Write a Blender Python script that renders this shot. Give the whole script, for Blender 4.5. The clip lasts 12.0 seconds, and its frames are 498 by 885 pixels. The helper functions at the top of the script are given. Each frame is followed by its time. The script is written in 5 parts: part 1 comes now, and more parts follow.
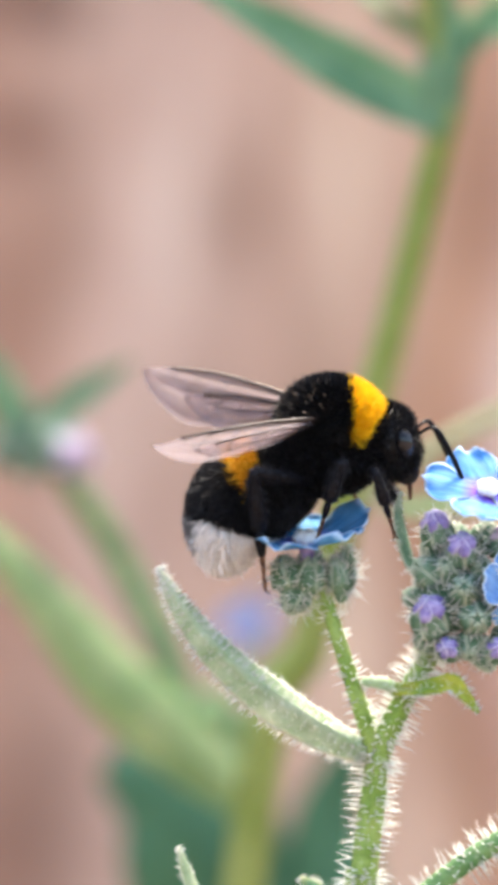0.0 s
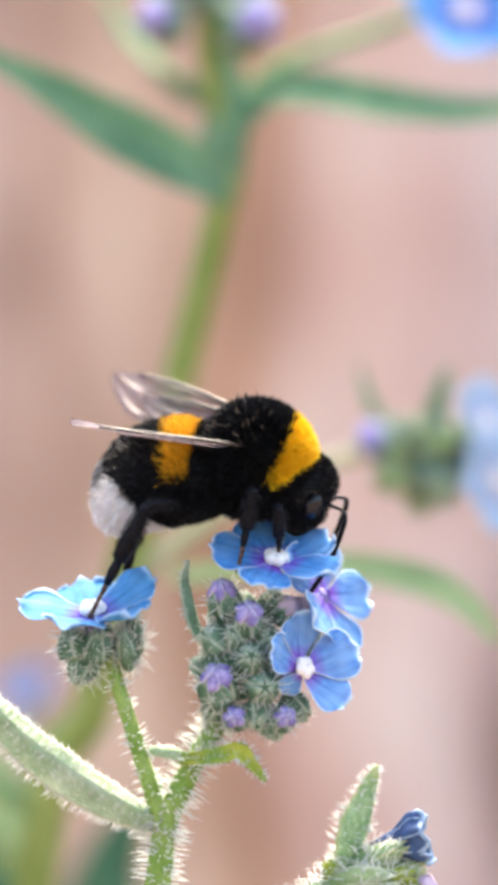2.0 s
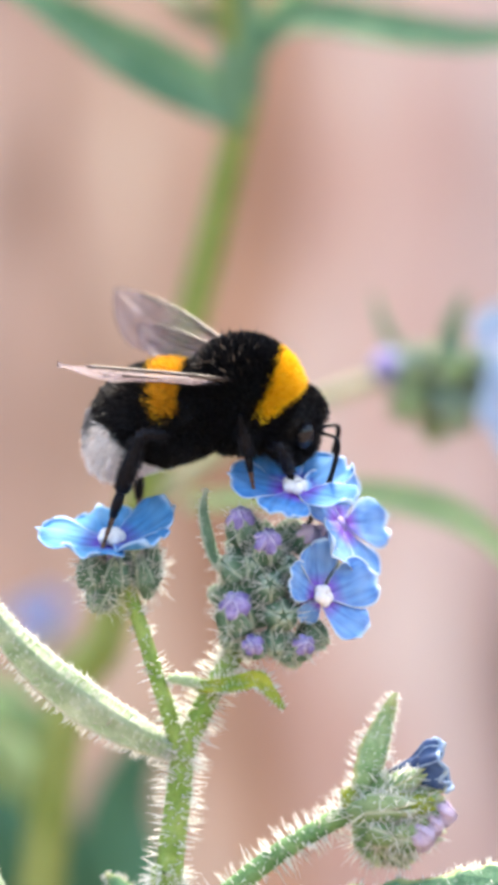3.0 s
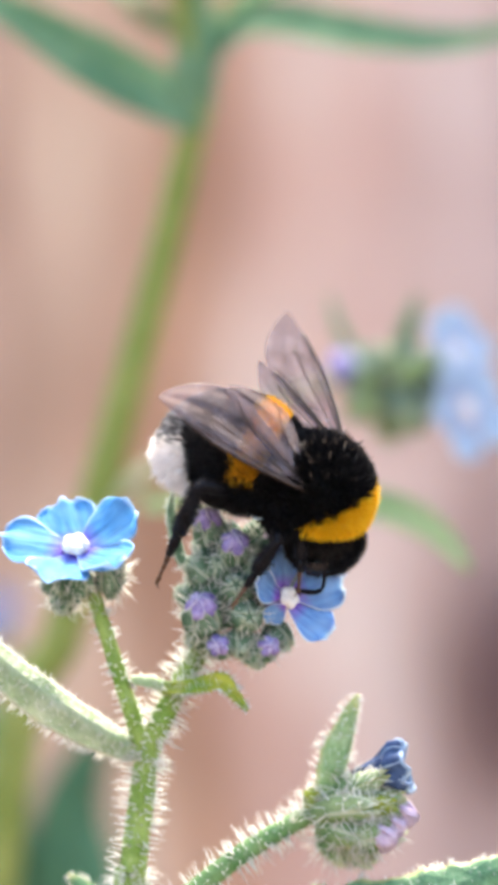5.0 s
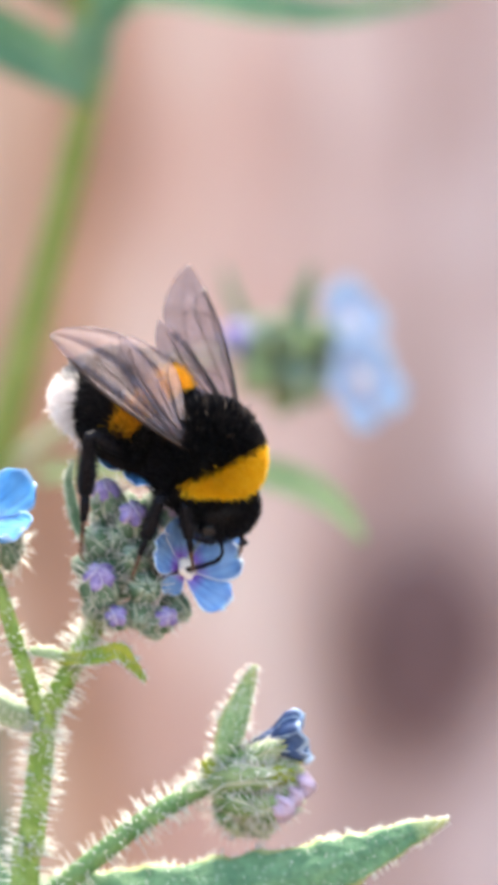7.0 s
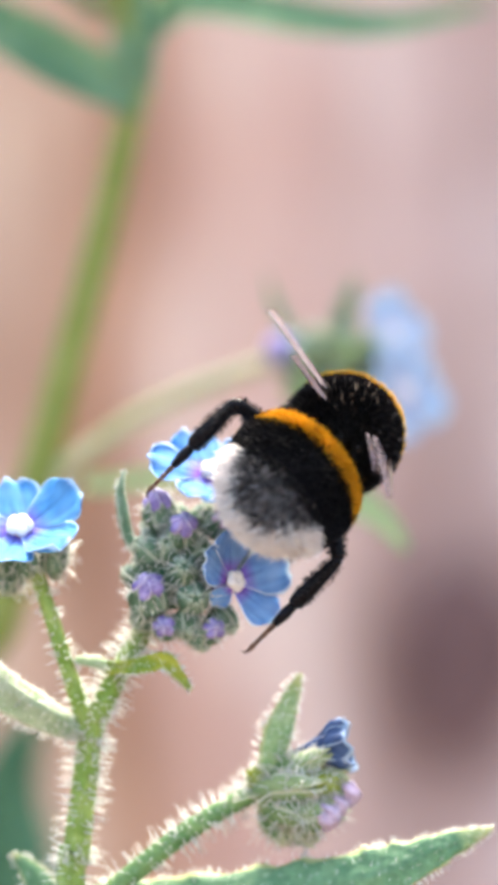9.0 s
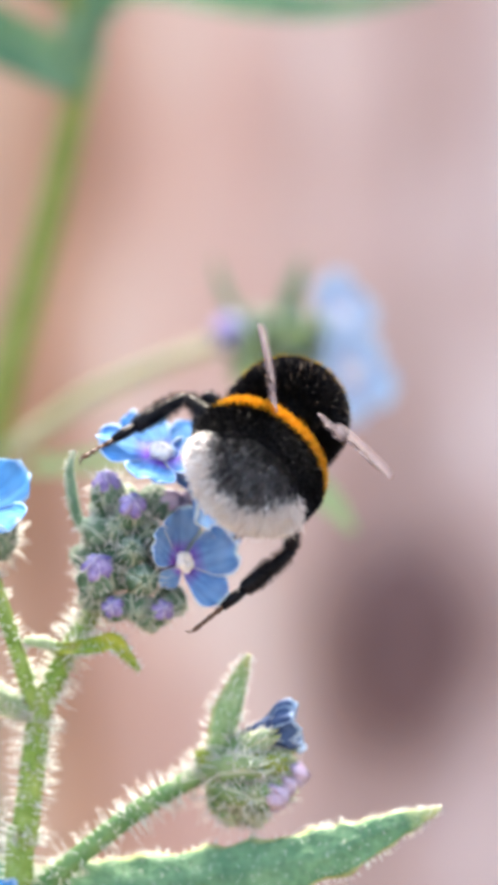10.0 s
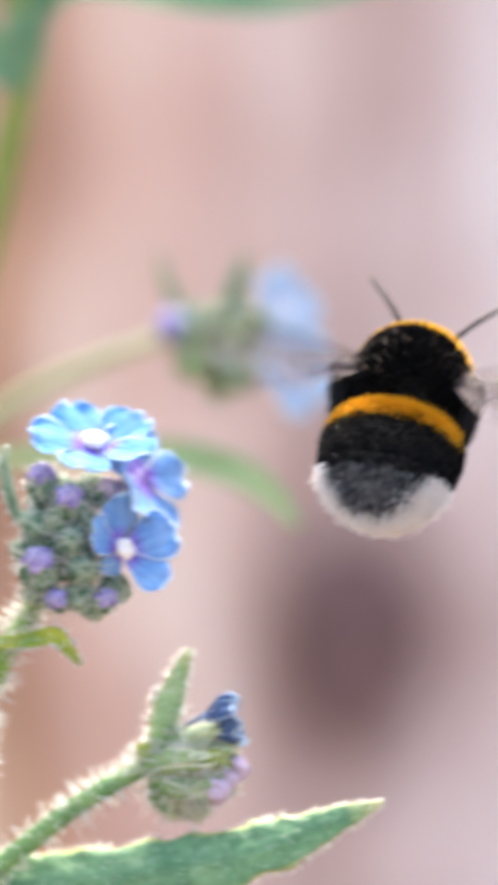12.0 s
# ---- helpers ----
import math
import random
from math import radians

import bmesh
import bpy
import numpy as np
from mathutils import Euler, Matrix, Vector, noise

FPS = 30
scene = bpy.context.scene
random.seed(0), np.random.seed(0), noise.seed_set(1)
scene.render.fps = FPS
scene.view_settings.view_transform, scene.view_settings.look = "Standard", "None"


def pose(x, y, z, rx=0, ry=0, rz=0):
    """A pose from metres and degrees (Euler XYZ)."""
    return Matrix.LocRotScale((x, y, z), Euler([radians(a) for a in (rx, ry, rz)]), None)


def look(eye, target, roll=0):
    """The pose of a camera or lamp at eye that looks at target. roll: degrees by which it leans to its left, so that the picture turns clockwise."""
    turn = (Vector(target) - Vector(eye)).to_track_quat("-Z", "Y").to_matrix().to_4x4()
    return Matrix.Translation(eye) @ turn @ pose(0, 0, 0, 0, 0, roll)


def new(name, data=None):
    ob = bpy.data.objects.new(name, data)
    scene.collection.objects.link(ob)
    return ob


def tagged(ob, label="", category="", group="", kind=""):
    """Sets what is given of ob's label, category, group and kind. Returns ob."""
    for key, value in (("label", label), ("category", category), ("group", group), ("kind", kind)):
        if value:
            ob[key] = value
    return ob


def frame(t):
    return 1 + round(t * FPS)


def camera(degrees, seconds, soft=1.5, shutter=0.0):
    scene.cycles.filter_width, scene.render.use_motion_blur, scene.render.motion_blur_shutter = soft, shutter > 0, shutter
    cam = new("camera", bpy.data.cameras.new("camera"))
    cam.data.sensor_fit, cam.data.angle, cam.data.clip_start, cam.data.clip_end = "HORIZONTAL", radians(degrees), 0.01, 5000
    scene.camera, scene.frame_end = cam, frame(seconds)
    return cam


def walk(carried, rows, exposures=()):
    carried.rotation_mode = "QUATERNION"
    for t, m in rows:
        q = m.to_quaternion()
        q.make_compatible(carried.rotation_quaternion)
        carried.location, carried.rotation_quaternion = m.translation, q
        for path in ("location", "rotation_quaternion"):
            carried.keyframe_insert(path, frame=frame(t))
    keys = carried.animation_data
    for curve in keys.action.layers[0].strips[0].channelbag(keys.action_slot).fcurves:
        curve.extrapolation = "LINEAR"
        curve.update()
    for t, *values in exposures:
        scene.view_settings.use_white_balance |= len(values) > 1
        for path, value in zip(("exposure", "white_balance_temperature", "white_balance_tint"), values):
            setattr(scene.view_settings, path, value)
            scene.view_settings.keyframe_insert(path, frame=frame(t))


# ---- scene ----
cam = camera(5.1495, 12.0, soft=5.4, shutter=0.5)
cam.data.dof.use_dof = True
cam.data.dof.focus_distance = 0.398
cam.data.dof.aperture_fstop = 21.0
walk(cam, [
    (0, look((0.00400, -0.40000, 0.31800), (-0.01539, 0, 0.31881))),
    (0.5, look((0.00320, -0.40000, 0.31840), (-0.01034, 0, 0.31968))),
    (1, look((0.00240, -0.40000, 0.31880), (-0.00525, 0, 0.32181))),
    (1.5, look((0.00160, -0.40000, 0.31920), (-0.00219, 0, 0.32361))),
    (2, look((0.00080, -0.40000, 0.31960), (0.00001, 0, 0.32378))),
    (2.5, look((0.00000, -0.40000, 0.32000), (0.00000, 0, 0.32000))),
    (3, look((-0.00133, -0.40042, 0.32025), (-0.00132, 0, 0.31860))),
    (3.2, look((-0.00187, -0.40058, 0.32035), (-0.00227, 0, 0.31865))),
    (4, look((-0.00400, -0.40125, 0.32075), (-0.00127, 0, 0.31992))),
    (4.8, look((-0.00613, -0.40192, 0.32115), (0.00018, 0, 0.31968))),
    (5, look((-0.00667, -0.40208, 0.32125), (0.00136, 0, 0.31879))),
    (5.5, look((-0.00800, -0.40250, 0.32150), (0.00475, 0, 0.31514))),
    (6, look((-0.00817, -0.40276, 0.32167), (0.01034, 0, 0.31301))),
    (6.5, look((-0.00833, -0.40302, 0.32183), (0.01257, 0, 0.31356))),
    (7, look((-0.00850, -0.40328, 0.32200), (0.00881, 0, 0.31670))),
    (7.5, look((-0.00888, -0.40354, 0.32177), (0.00556, 0, 0.31921))),
    (7.7, look((-0.00903, -0.40365, 0.32168), (0.00485, 0, 0.31950))),
    (8.5, look((-0.00964, -0.40406, 0.32132), (0.00522, 0, 0.31830))),
    (9.3, look((-0.01024, -0.40448, 0.32095), (0.00620, 0, 0.31700))),
    (9.5, look((-0.01039, -0.40458, 0.32086), (0.00706, 0, 0.31676))),
    (10, look((-0.01077, -0.40484, 0.32064), (0.00930, 0, 0.31603))),
    (10.3, look((-0.01100, -0.40500, 0.32050), (0.00975, 0, 0.31595))),
    (10.5, look((-0.01076, -0.40500, 0.32044), (0.00963, 0, 0.31599))),
    (11, look((-0.01018, -0.40500, 0.32029), (0.00888, 0, 0.31653))),
    (11.5, look((-0.00959, -0.40500, 0.32015), (0.00901, 0, 0.31591))),
    (11.7, look((-0.00935, -0.40500, 0.32009), (0.00975, 0, 0.31587))),
    (11.9, look((-0.00912, -0.40500, 0.32003), (0.01091, 0, 0.31553))),
    (12, look((-0.00900, -0.40500, 0.32000), (0.01360, 0, 0.31557))),
], exposures=[(0.0, 2.51, 7200, 8), (12.0, 2.51, 7200, 8)])

# ---- light: bright hazy day, soft sun from above and behind ----
SUN_EL, SUN_AZ = radians(61), radians(8)
world = bpy.data.worlds.new("sky")
scene.world = world
world.use_nodes = True
wn = world.node_tree.nodes
sky = wn.new("ShaderNodeTexSky")
sky.sky_type = "NISHITA"
sky.sun_disc = False
sky.sun_elevation, sky.sun_rotation = SUN_EL, SUN_AZ
sky.dust_density = 4.0
wn["Background"].inputs["Strength"].default_value = 0.15
world.node_tree.links.new(sky.outputs[0], wn["Background"].inputs["Color"])
SUN_WAY = Vector((math.cos(SUN_EL) * math.sin(SUN_AZ), math.cos(SUN_EL) * math.cos(SUN_AZ), math.sin(SUN_EL)))
sun = new("sun", bpy.data.lights.new("sun", "SUN"))
sun.data.energy, sun.data.angle, sun.data.color = 2.1, radians(12), (1.0, 0.95, 0.89)
sun.matrix_world = look(SUN_WAY * 5, (0, 0, 0))

RNG = random.Random(7)
MM = 0.001


def V(x, y, z):
    """A point from millimetres."""
    return Vector((x * MM, y * MM, z * MM))


# ---- materials ----
def nodes_of(name):
    m = bpy.data.materials.new(name)
    m.use_nodes = True
    return m, m.node_tree.nodes, m.node_tree.links


def noise_node(n, l, scale, detail=4.0, stretch=None):
    tc = n.new("ShaderNodeTexCoord")
    mp = n.new("ShaderNodeMapping")
    mp.inputs["Scale"].default_value = stretch or (1, 1, 1)
    tex = n.new("ShaderNodeTexNoise")
    tex.inputs["Scale"].default_value = scale
    tex.inputs["Detail"].default_value = detail
    l.new(tc.outputs["Object"], mp.inputs["Vector"])
    l.new(mp.outputs[0], tex.inputs["Vector"])
    return tex.outputs["Fac"]


def ramp(n, l, fac, stops):
    r = n.new("ShaderNodeValToRGB")
    e = r.color_ramp.elements
    while len(e) < len(stops):
        e.new(0.5)
    for el, (p, c) in zip(e, stops):
        el.position, el.color = p, (*c, 1)
    l.new(fac, r.inputs[0])
    return r.outputs[0]


def mixed(n, l, fac, a, b, mode="MIX"):
    m = n.new("ShaderNodeMix")
    m.data_type, m.blend_type = "RGBA", mode
    for sock, val in ((0, fac), (6, a), (7, b)):
        if isinstance(val, (int, float)):
            m.inputs[sock].default_value = val
        elif isinstance(val, tuple):
            m.inputs[sock].default_value = (*val, 1)
        else:
            l.new(val, m.inputs[sock])
    return m.outputs[2]


def margin(n, l, rough, start):
    """1 along the rim of a leaf or petal, 0 inside, with an uneven border."""
    uv = n.new("ShaderNodeUVMap")
    uv.uv_map = "along_across"
    sep = n.new("ShaderNodeSeparateXYZ")
    l.new(uv.outputs[0], sep.inputs[0])
    a = n.new("ShaderNodeMath")
    a.operation = "MULTIPLY_ADD"
    a.inputs[1].default_value, a.inputs[2].default_value = 2.0, -1.0
    l.new(sep.outputs[1], a.inputs[0])
    b = n.new("ShaderNodeMath")
    b.operation = "ABSOLUTE"
    l.new(a.outputs[0], b.inputs[0])
    c = n.new("ShaderNodeMath")
    c.operation = "MAXIMUM"
    l.new(b.outputs[0], c.inputs[0])
    l.new(sep.outputs[0], c.inputs[1])
    d = n.new("ShaderNodeMath")
    d.operation = "MULTIPLY_ADD"
    d.inputs[1].default_value = 0.14
    l.new(rough, d.inputs[0])
    l.new(c.outputs[0], d.inputs[2])
    m = n.new("ShaderNodeMapRange")
    m.inputs["From Min"].default_value, m.inputs["From Max"].default_value = start + 0.07, 1.05
    l.new(d.outputs[0], m.inputs["Value"])
    return m.outputs[0]


def plant_mat(name, dark, light, scale=700, rough=0.55, thru=0.35, bump=0.3, fine=4000, island=0.0, coat=0.0, spec=0.3, edge=None, dots=0.0, where=0.82):
    """Living tissue: two scales of colour, fine relief, and light that comes through; edge: pale margins; dots: pale hair bases."""
    m, n, l = nodes_of(name)
    p = n["Principled BSDF"]
    p.inputs["Roughness"].default_value = rough
    p.inputs["Coat Weight"].default_value = coat
    p.inputs["Specular IOR Level"].default_value = spec
    big = noise_node(n, l, scale, 3)
    small = noise_node(n, l, fine, 3)
    col = ramp(n, l, big, [(0.3, dark), (0.7, light)])
    col = mixed(n, l, 0.35, col, ramp(n, l, small, [(0.3, (0.35, 0.35, 0.35)), (0.7, (0.75, 0.75, 0.75))]), "OVERLAY")
    if island:
        geo = n.new("ShaderNodeNewGeometry")
        col = mixed(n, l, geo.outputs["Random Per Island"], col, tuple(min(1, c * (1 + island)) for c in light))
    if dots:
        tc = n.new("ShaderNodeTexCoord")
        vo = n.new("ShaderNodeTexVoronoi")
        vo.inputs["Scale"].default_value = 1400
        l.new(tc.outputs["Object"], vo.inputs["Vector"])
        spot = ramp(n, l, vo.outputs["Distance"], [(0.14, (dots, dots, dots)), (0.30, (0, 0, 0))])
        col = mixed(n, l, spot, col, (0.75, 0.78, 0.70))
    if edge:
        col = mixed(n, l, margin(n, l, small, where), col, edge)
    l.new(col, p.inputs["Base Color"])
    b = n.new("ShaderNodeBump")
    b.inputs["Strength"].default_value = bump
    b.inputs["Distance"].default_value = 0.0002
    l.new(small, b.inputs["Height"])
    l.new(b.outputs[0], p.inputs["Normal"])
    if thru:
        tr = n.new("ShaderNodeBsdfTranslucent")
        l.new(col, tr.inputs["Color"])
        mx = n.new("ShaderNodeMixShader")
        mx.inputs[0].default_value = thru
        l.new(p.outputs[0], mx.inputs[1])
        l.new(tr.outputs[0], mx.inputs[2])
        l.new(mx.outputs[0], n["Material Output"].inputs[0])
    return m


def petal_mat(name, heart, middle, rim, length, pale=(0.66, 0.80, 0.94)):
    """A petal, coloured from its base outwards, with fine veins along it."""
    m, n, l = nodes_of(name)
    p = n["Principled BSDF"]
    p.inputs["Roughness"].default_value = 0.7
    p.inputs["Specular IOR Level"].default_value = 0.15
    tc = n.new("ShaderNodeTexCoord")
    sep = n.new("ShaderNodeSeparateXYZ")
    l.new(tc.outputs["Object"], sep.inputs[0])
    k = n.new("ShaderNodeMath")
    k.operation = "DIVIDE"
    k.inputs[1].default_value = length
    l.new(sep.outputs[0], k.inputs[0])
    col = ramp(n, l, k.outputs[0], [(0.10, heart), (0.36, middle), (0.84, middle), (1.0, rim)])
    vein = noise_node(n, l, 1100, 4, (0.28, 1.6, 1.0))
    col = mixed(n, l, 0.75, col, ramp(n, l, vein, [(0.32, (0.27, 0.27, 0.31)), (0.68, (0.76, 0.76, 0.74))]), "OVERLAY")
    blot = noise_node(n, l, 420, 3)
    col = mixed(n, l, ramp(n, l, blot, [(0.42, (0, 0, 0)), (0.72, (0.42, 0.42, 0.42))]), col, rim)
    col = mixed(n, l, margin(n, l, blot, 0.93), col, pale)
    l.new(col, p.inputs["Base Color"])
    b = n.new("ShaderNodeBump")
    b.inputs["Strength"].default_value = 0.7
    b.inputs["Distance"].default_value = 0.0003
    l.new(vein, b.inputs["Height"])
    l.new(b.outputs[0], p.inputs["Normal"])
    tr = n.new("ShaderNodeBsdfTranslucent")
    l.new(col, tr.inputs["Color"])
    mx = n.new("ShaderNodeMixShader")
    mx.inputs[0].default_value = 0.3
    l.new(p.outputs[0], mx.inputs[1])
    l.new(tr.outputs[0], mx.inputs[2])
    l.new(mx.outputs[0], n["Material Output"].inputs[0])
    return m


def fur_mat(name, dark, light, rough=0.6, thru=0.0, spec=0.3):
    m, n, l = nodes_of(name)
    p = n["Principled BSDF"]
    p.inputs["Roughness"].default_value = rough
    p.inputs["Specular IOR Level"].default_value = spec
    geo = n.new("ShaderNodeNewGeometry")
    patch = noise_node(n, l, 900, 2)
    col = ramp(n, l, geo.outputs["Random Per Island"], [(0.0, dark), (1.0, light)])
    col = mixed(n, l, 0.3, col, ramp(n, l, patch, [(0.35, dark), (0.65, light)]))
    l.new(col, p.inputs["Base Color"])
    if thru:
        tr = n.new("ShaderNodeBsdfTranslucent")
        l.new(col, tr.inputs["Color"])
        mx = n.new("ShaderNodeMixShader")
        mx.inputs[0].default_value = thru
        l.new(p.outputs[0], mx.inputs[1])
        l.new(tr.outputs[0], mx.inputs[2])
        l.new(mx.outputs[0], n["Material Output"].inputs[0])
    return m


def wing_mat():
    """Thin smoky membrane, partly clear, that lets light through and has a silky sheen."""
    m, n, l = nodes_of("wing_membrane")
    p = n["Principled BSDF"]
    p.inputs["Roughness"].default_value = 0.36
    p.inputs["Specular IOR Level"].default_value = 0.25
    col = ramp(n, l, noise_node(n, l, 500, 3), [(0.35, (0.07, 0.056, 0.066)), (0.68, (0.28, 0.24, 0.27))])
    l.new(col, p.inputs["Base Color"])
    b = n.new("ShaderNodeBump")
    b.inputs["Strength"].default_value = 0.5
    b.inputs["Distance"].default_value = 0.0003
    l.new(noise_node(n, l, 700, 2), b.inputs["Height"])
    l.new(b.outputs[0], p.inputs["Normal"])
    tr = n.new("ShaderNodeBsdfTranslucent")
    tr.inputs[0].default_value = (0.72, 0.65, 0.68, 1)
    solid = n.new("ShaderNodeMixShader")
    solid.inputs[0].default_value = 0.29
    l.new(p.outputs[0], solid.inputs[1])
    l.new(tr.outputs[0], solid.inputs[2])
    tp = n.new("ShaderNodeBsdfTransparent")
    tp.inputs[0].default_value = (0.95, 0.92, 0.94, 1)
    mx = n.new("ShaderNodeMixShader")
    mx.inputs[0].default_value = 0.32
    l.new(tp.outputs[0], mx.inputs[1])
    l.new(solid.outputs[0], mx.inputs[2])
    l.new(mx.outputs[0], n["Material Output"].inputs[0])
    return m


KNOT = V(36.0, 192, 292.0)
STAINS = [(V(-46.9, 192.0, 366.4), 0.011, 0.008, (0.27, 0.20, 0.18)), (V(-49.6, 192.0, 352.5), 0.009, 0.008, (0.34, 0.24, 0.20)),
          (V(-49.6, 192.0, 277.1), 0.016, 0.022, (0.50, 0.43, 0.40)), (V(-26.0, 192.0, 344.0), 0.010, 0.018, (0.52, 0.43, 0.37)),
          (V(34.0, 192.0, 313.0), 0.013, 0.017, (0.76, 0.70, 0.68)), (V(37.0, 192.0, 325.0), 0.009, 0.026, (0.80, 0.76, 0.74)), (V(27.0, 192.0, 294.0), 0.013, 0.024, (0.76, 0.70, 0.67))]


def board_mat():
    """Weathered softwood: upright grain that swerves round the knot, reddish and greyed streaks."""
    m, n, l = nodes_of("weathered_board")
    p = n["Principled BSDF"]
    p.inputs["Roughness"].default_value = 0.8
    tc = n.new("ShaderNodeTexCoord")
    sep = n.new("ShaderNodeSeparateXYZ")
    l.new(tc.outputs["Object"], sep.inputs[0])
    wob = noise_node(n, l, 22, 2, (1.2, 1.0, 0.5))
    shift = n.new("ShaderNodeMath")
    shift.operation = "MULTIPLY_ADD"
    shift.inputs[1].default_value, shift.inputs[2].default_value = 0.030, -0.015
    l.new(wob, shift.inputs[0])
    across = n.new("ShaderNodeMath")
    l.new(sep.outputs[0], across.inputs[0])
    l.new(shift.outputs[0], across.inputs[1])
    unit = n.new("ShaderNodeMapRange")
    unit.inputs["From Min"].default_value, unit.inputs["From Max"].default_value = -0.05, 0.05
    l.new(across.outputs[0], unit.inputs["Value"])
    broad = noise_node(n, l, 52, 3, (1.3, 1.3, 0.75))
    mid = noise_node(n, l, 120, 4, (1.5, 1.5, 0.16))
    fine = noise_node(n, l, 500, 4, (1.5, 1.5, 0.06))
    # heartwood and sapwood streaks that run up the board
    col = ramp(n, l, unit.outputs[0], [(0.03, (0.42, 0.245, 0.175)), (0.16, (0.54, 0.385, 0.315)), (0.28, (0.42, 0.265, 0.195)), (0.36, (0.56, 0.395, 0.295)), (0.45, (0.525, 0.35, 0.255)),
                                       (0.505, (0.37, 0.18, 0.095)), (0.56, (0.575, 0.388, 0.315)), (0.67, (0.64, 0.478, 0.42)), (0.79, (0.50, 0.368, 0.34)), (0.93, (0.56, 0.455, 0.445))])
    col = mixed(n, l, 0.6, col, ramp(n, l, broad, [(0.35, (0.33, 0.275, 0.235)), (0.64, (0.60, 0.605, 0.60))]), "OVERLAY")
    col = mixed(n, l, 0.5, col, ramp(n, l, mid, [(0.3, (0.33, 0.31, 0.30)), (0.7, (0.66, 0.67, 0.68))]), "OVERLAY")
    col = mixed(n, l, 0.4, col, ramp(n, l, fine, [(0.3, (0.35, 0.34, 0.33)), (0.7, (0.65, 0.65, 0.65))]), "OVERLAY")
    away = n.new("ShaderNodeMapping")
    away.inputs["Location"].default_value = (-KNOT.x, 0.0, -KNOT.z / 1.5)
    away.inputs["Scale"].default_value = (1.0, 0.0, 1 / 1.5)
    l.new(tc.outputs["Object"], away.inputs["Vector"])
    far = n.new("ShaderNodeVectorMath")
    far.operation = "LENGTH"
    l.new(away.outputs[0], far.inputs[0])
    ring = n.new("ShaderNodeMapRange")
    ring.inputs["From Min"].default_value, ring.inputs["From Max"].default_value = 0.0055, 0.0165
    l.new(far.outputs["Value"], ring.inputs["Value"])
    col = mixed(n, l, 1.0, col, ramp(n, l, ring.outputs[0], [(0.0, (0.46, 0.40, 0.40)), (0.45, (0.70, 0.64, 0.63)), (1.0, (1.0, 1.0, 1.0))]), "MULTIPLY")
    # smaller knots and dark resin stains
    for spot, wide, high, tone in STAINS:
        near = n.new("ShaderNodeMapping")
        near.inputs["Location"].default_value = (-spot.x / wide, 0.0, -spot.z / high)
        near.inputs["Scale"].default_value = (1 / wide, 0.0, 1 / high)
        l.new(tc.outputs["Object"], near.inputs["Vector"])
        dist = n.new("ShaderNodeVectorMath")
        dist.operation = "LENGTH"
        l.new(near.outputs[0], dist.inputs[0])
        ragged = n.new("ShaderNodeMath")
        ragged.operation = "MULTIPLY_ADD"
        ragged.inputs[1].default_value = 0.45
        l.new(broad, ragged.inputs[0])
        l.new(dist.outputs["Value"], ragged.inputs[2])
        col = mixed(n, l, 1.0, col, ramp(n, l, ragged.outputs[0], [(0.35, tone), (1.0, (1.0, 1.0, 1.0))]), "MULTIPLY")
    l.new(col, p.inputs["Base Color"])
    b = n.new("ShaderNodeBump")
    b.inputs["Strength"].default_value = 0.4
    b.inputs["Distance"].default_value = 0.001
    l.new(fine, b.inputs["Height"])
    l.new(b.outputs[0], p.inputs["Normal"])
    return m


STEM = plant_mat("stem_green", (0.17, 0.29, 0.05), (0.36, 0.47, 0.14), 500, 0.5, 0.25, dots=0.10)
STEM_FAR = plant_mat("stem_olive", (0.17, 0.23, 0.04), (0.30, 0.34, 0.10), 160, 0.5, 0.25)
STEM_BLUE = plant_mat("stem_bluish_green", (0.10, 0.23, 0.09), (0.23, 0.38, 0.15), 500, 0.5, 0.25, dots=0.2)
LEAF = plant_mat("leaf_green", (0.09, 0.23, 0.12), (0.21, 0.39, 0.21), 600, 0.5, 0.35, 0.9, 1800, edge=(0.58, 0.60, 0.28), dots=0.2, where=0.86)
LEAF_PALE = plant_mat("leaf_pale_downy", (0.28, 0.40, 0.20), (0.56, 0.64, 0.46), 450, 0.7, 0.4, 0.8, 2000, edge=(0.76, 0.77, 0.66), dots=0.25)
STEM_PALE = plant_mat("stem_pale", (0.36, 0.40, 0.23), (0.52, 0.52, 0.36), 160, 0.5, 0.3)
LEAF_FAR = plant_mat("leaf_far", (0.10, 0.23, 0.12), (0.20, 0.34, 0.19), 200, 0.65, 0.35)
LEAF_LIGHT = plant_mat("leaf_light", (0.25, 0.38, 0.16), (0.44, 0.53, 0.27), 200, 0.5, 0.4)
CALYX_PALE = plant_mat("calyx_pale", (0.10, 0.24, 0.09), (0.42, 0.52, 0.26), 520, 0.65, 0.45, edge=(0.70, 0.74, 0.56), where=0.62)
SPIKE = plant_mat("spike_green", (0.13, 0.28, 0.10), (0.42, 0.53, 0.30), 900, 0.55, 0.3, 0.8, 2000, edge=(0.55, 0.58, 0.28), dots=0.3, where=0.75)
LEAF_DARK = plant_mat("leaf_dark", (0.05, 0.16, 0.09), (0.10, 0.25, 0.14), 120, 0.5, 0.3)
BRACT = plant_mat("bract_yellowing", (0.22, 0.36, 0.06), (0.56, 0.55, 0.08), 450, 0.55, 0.4, 0.8, 2000, dots=0.4)
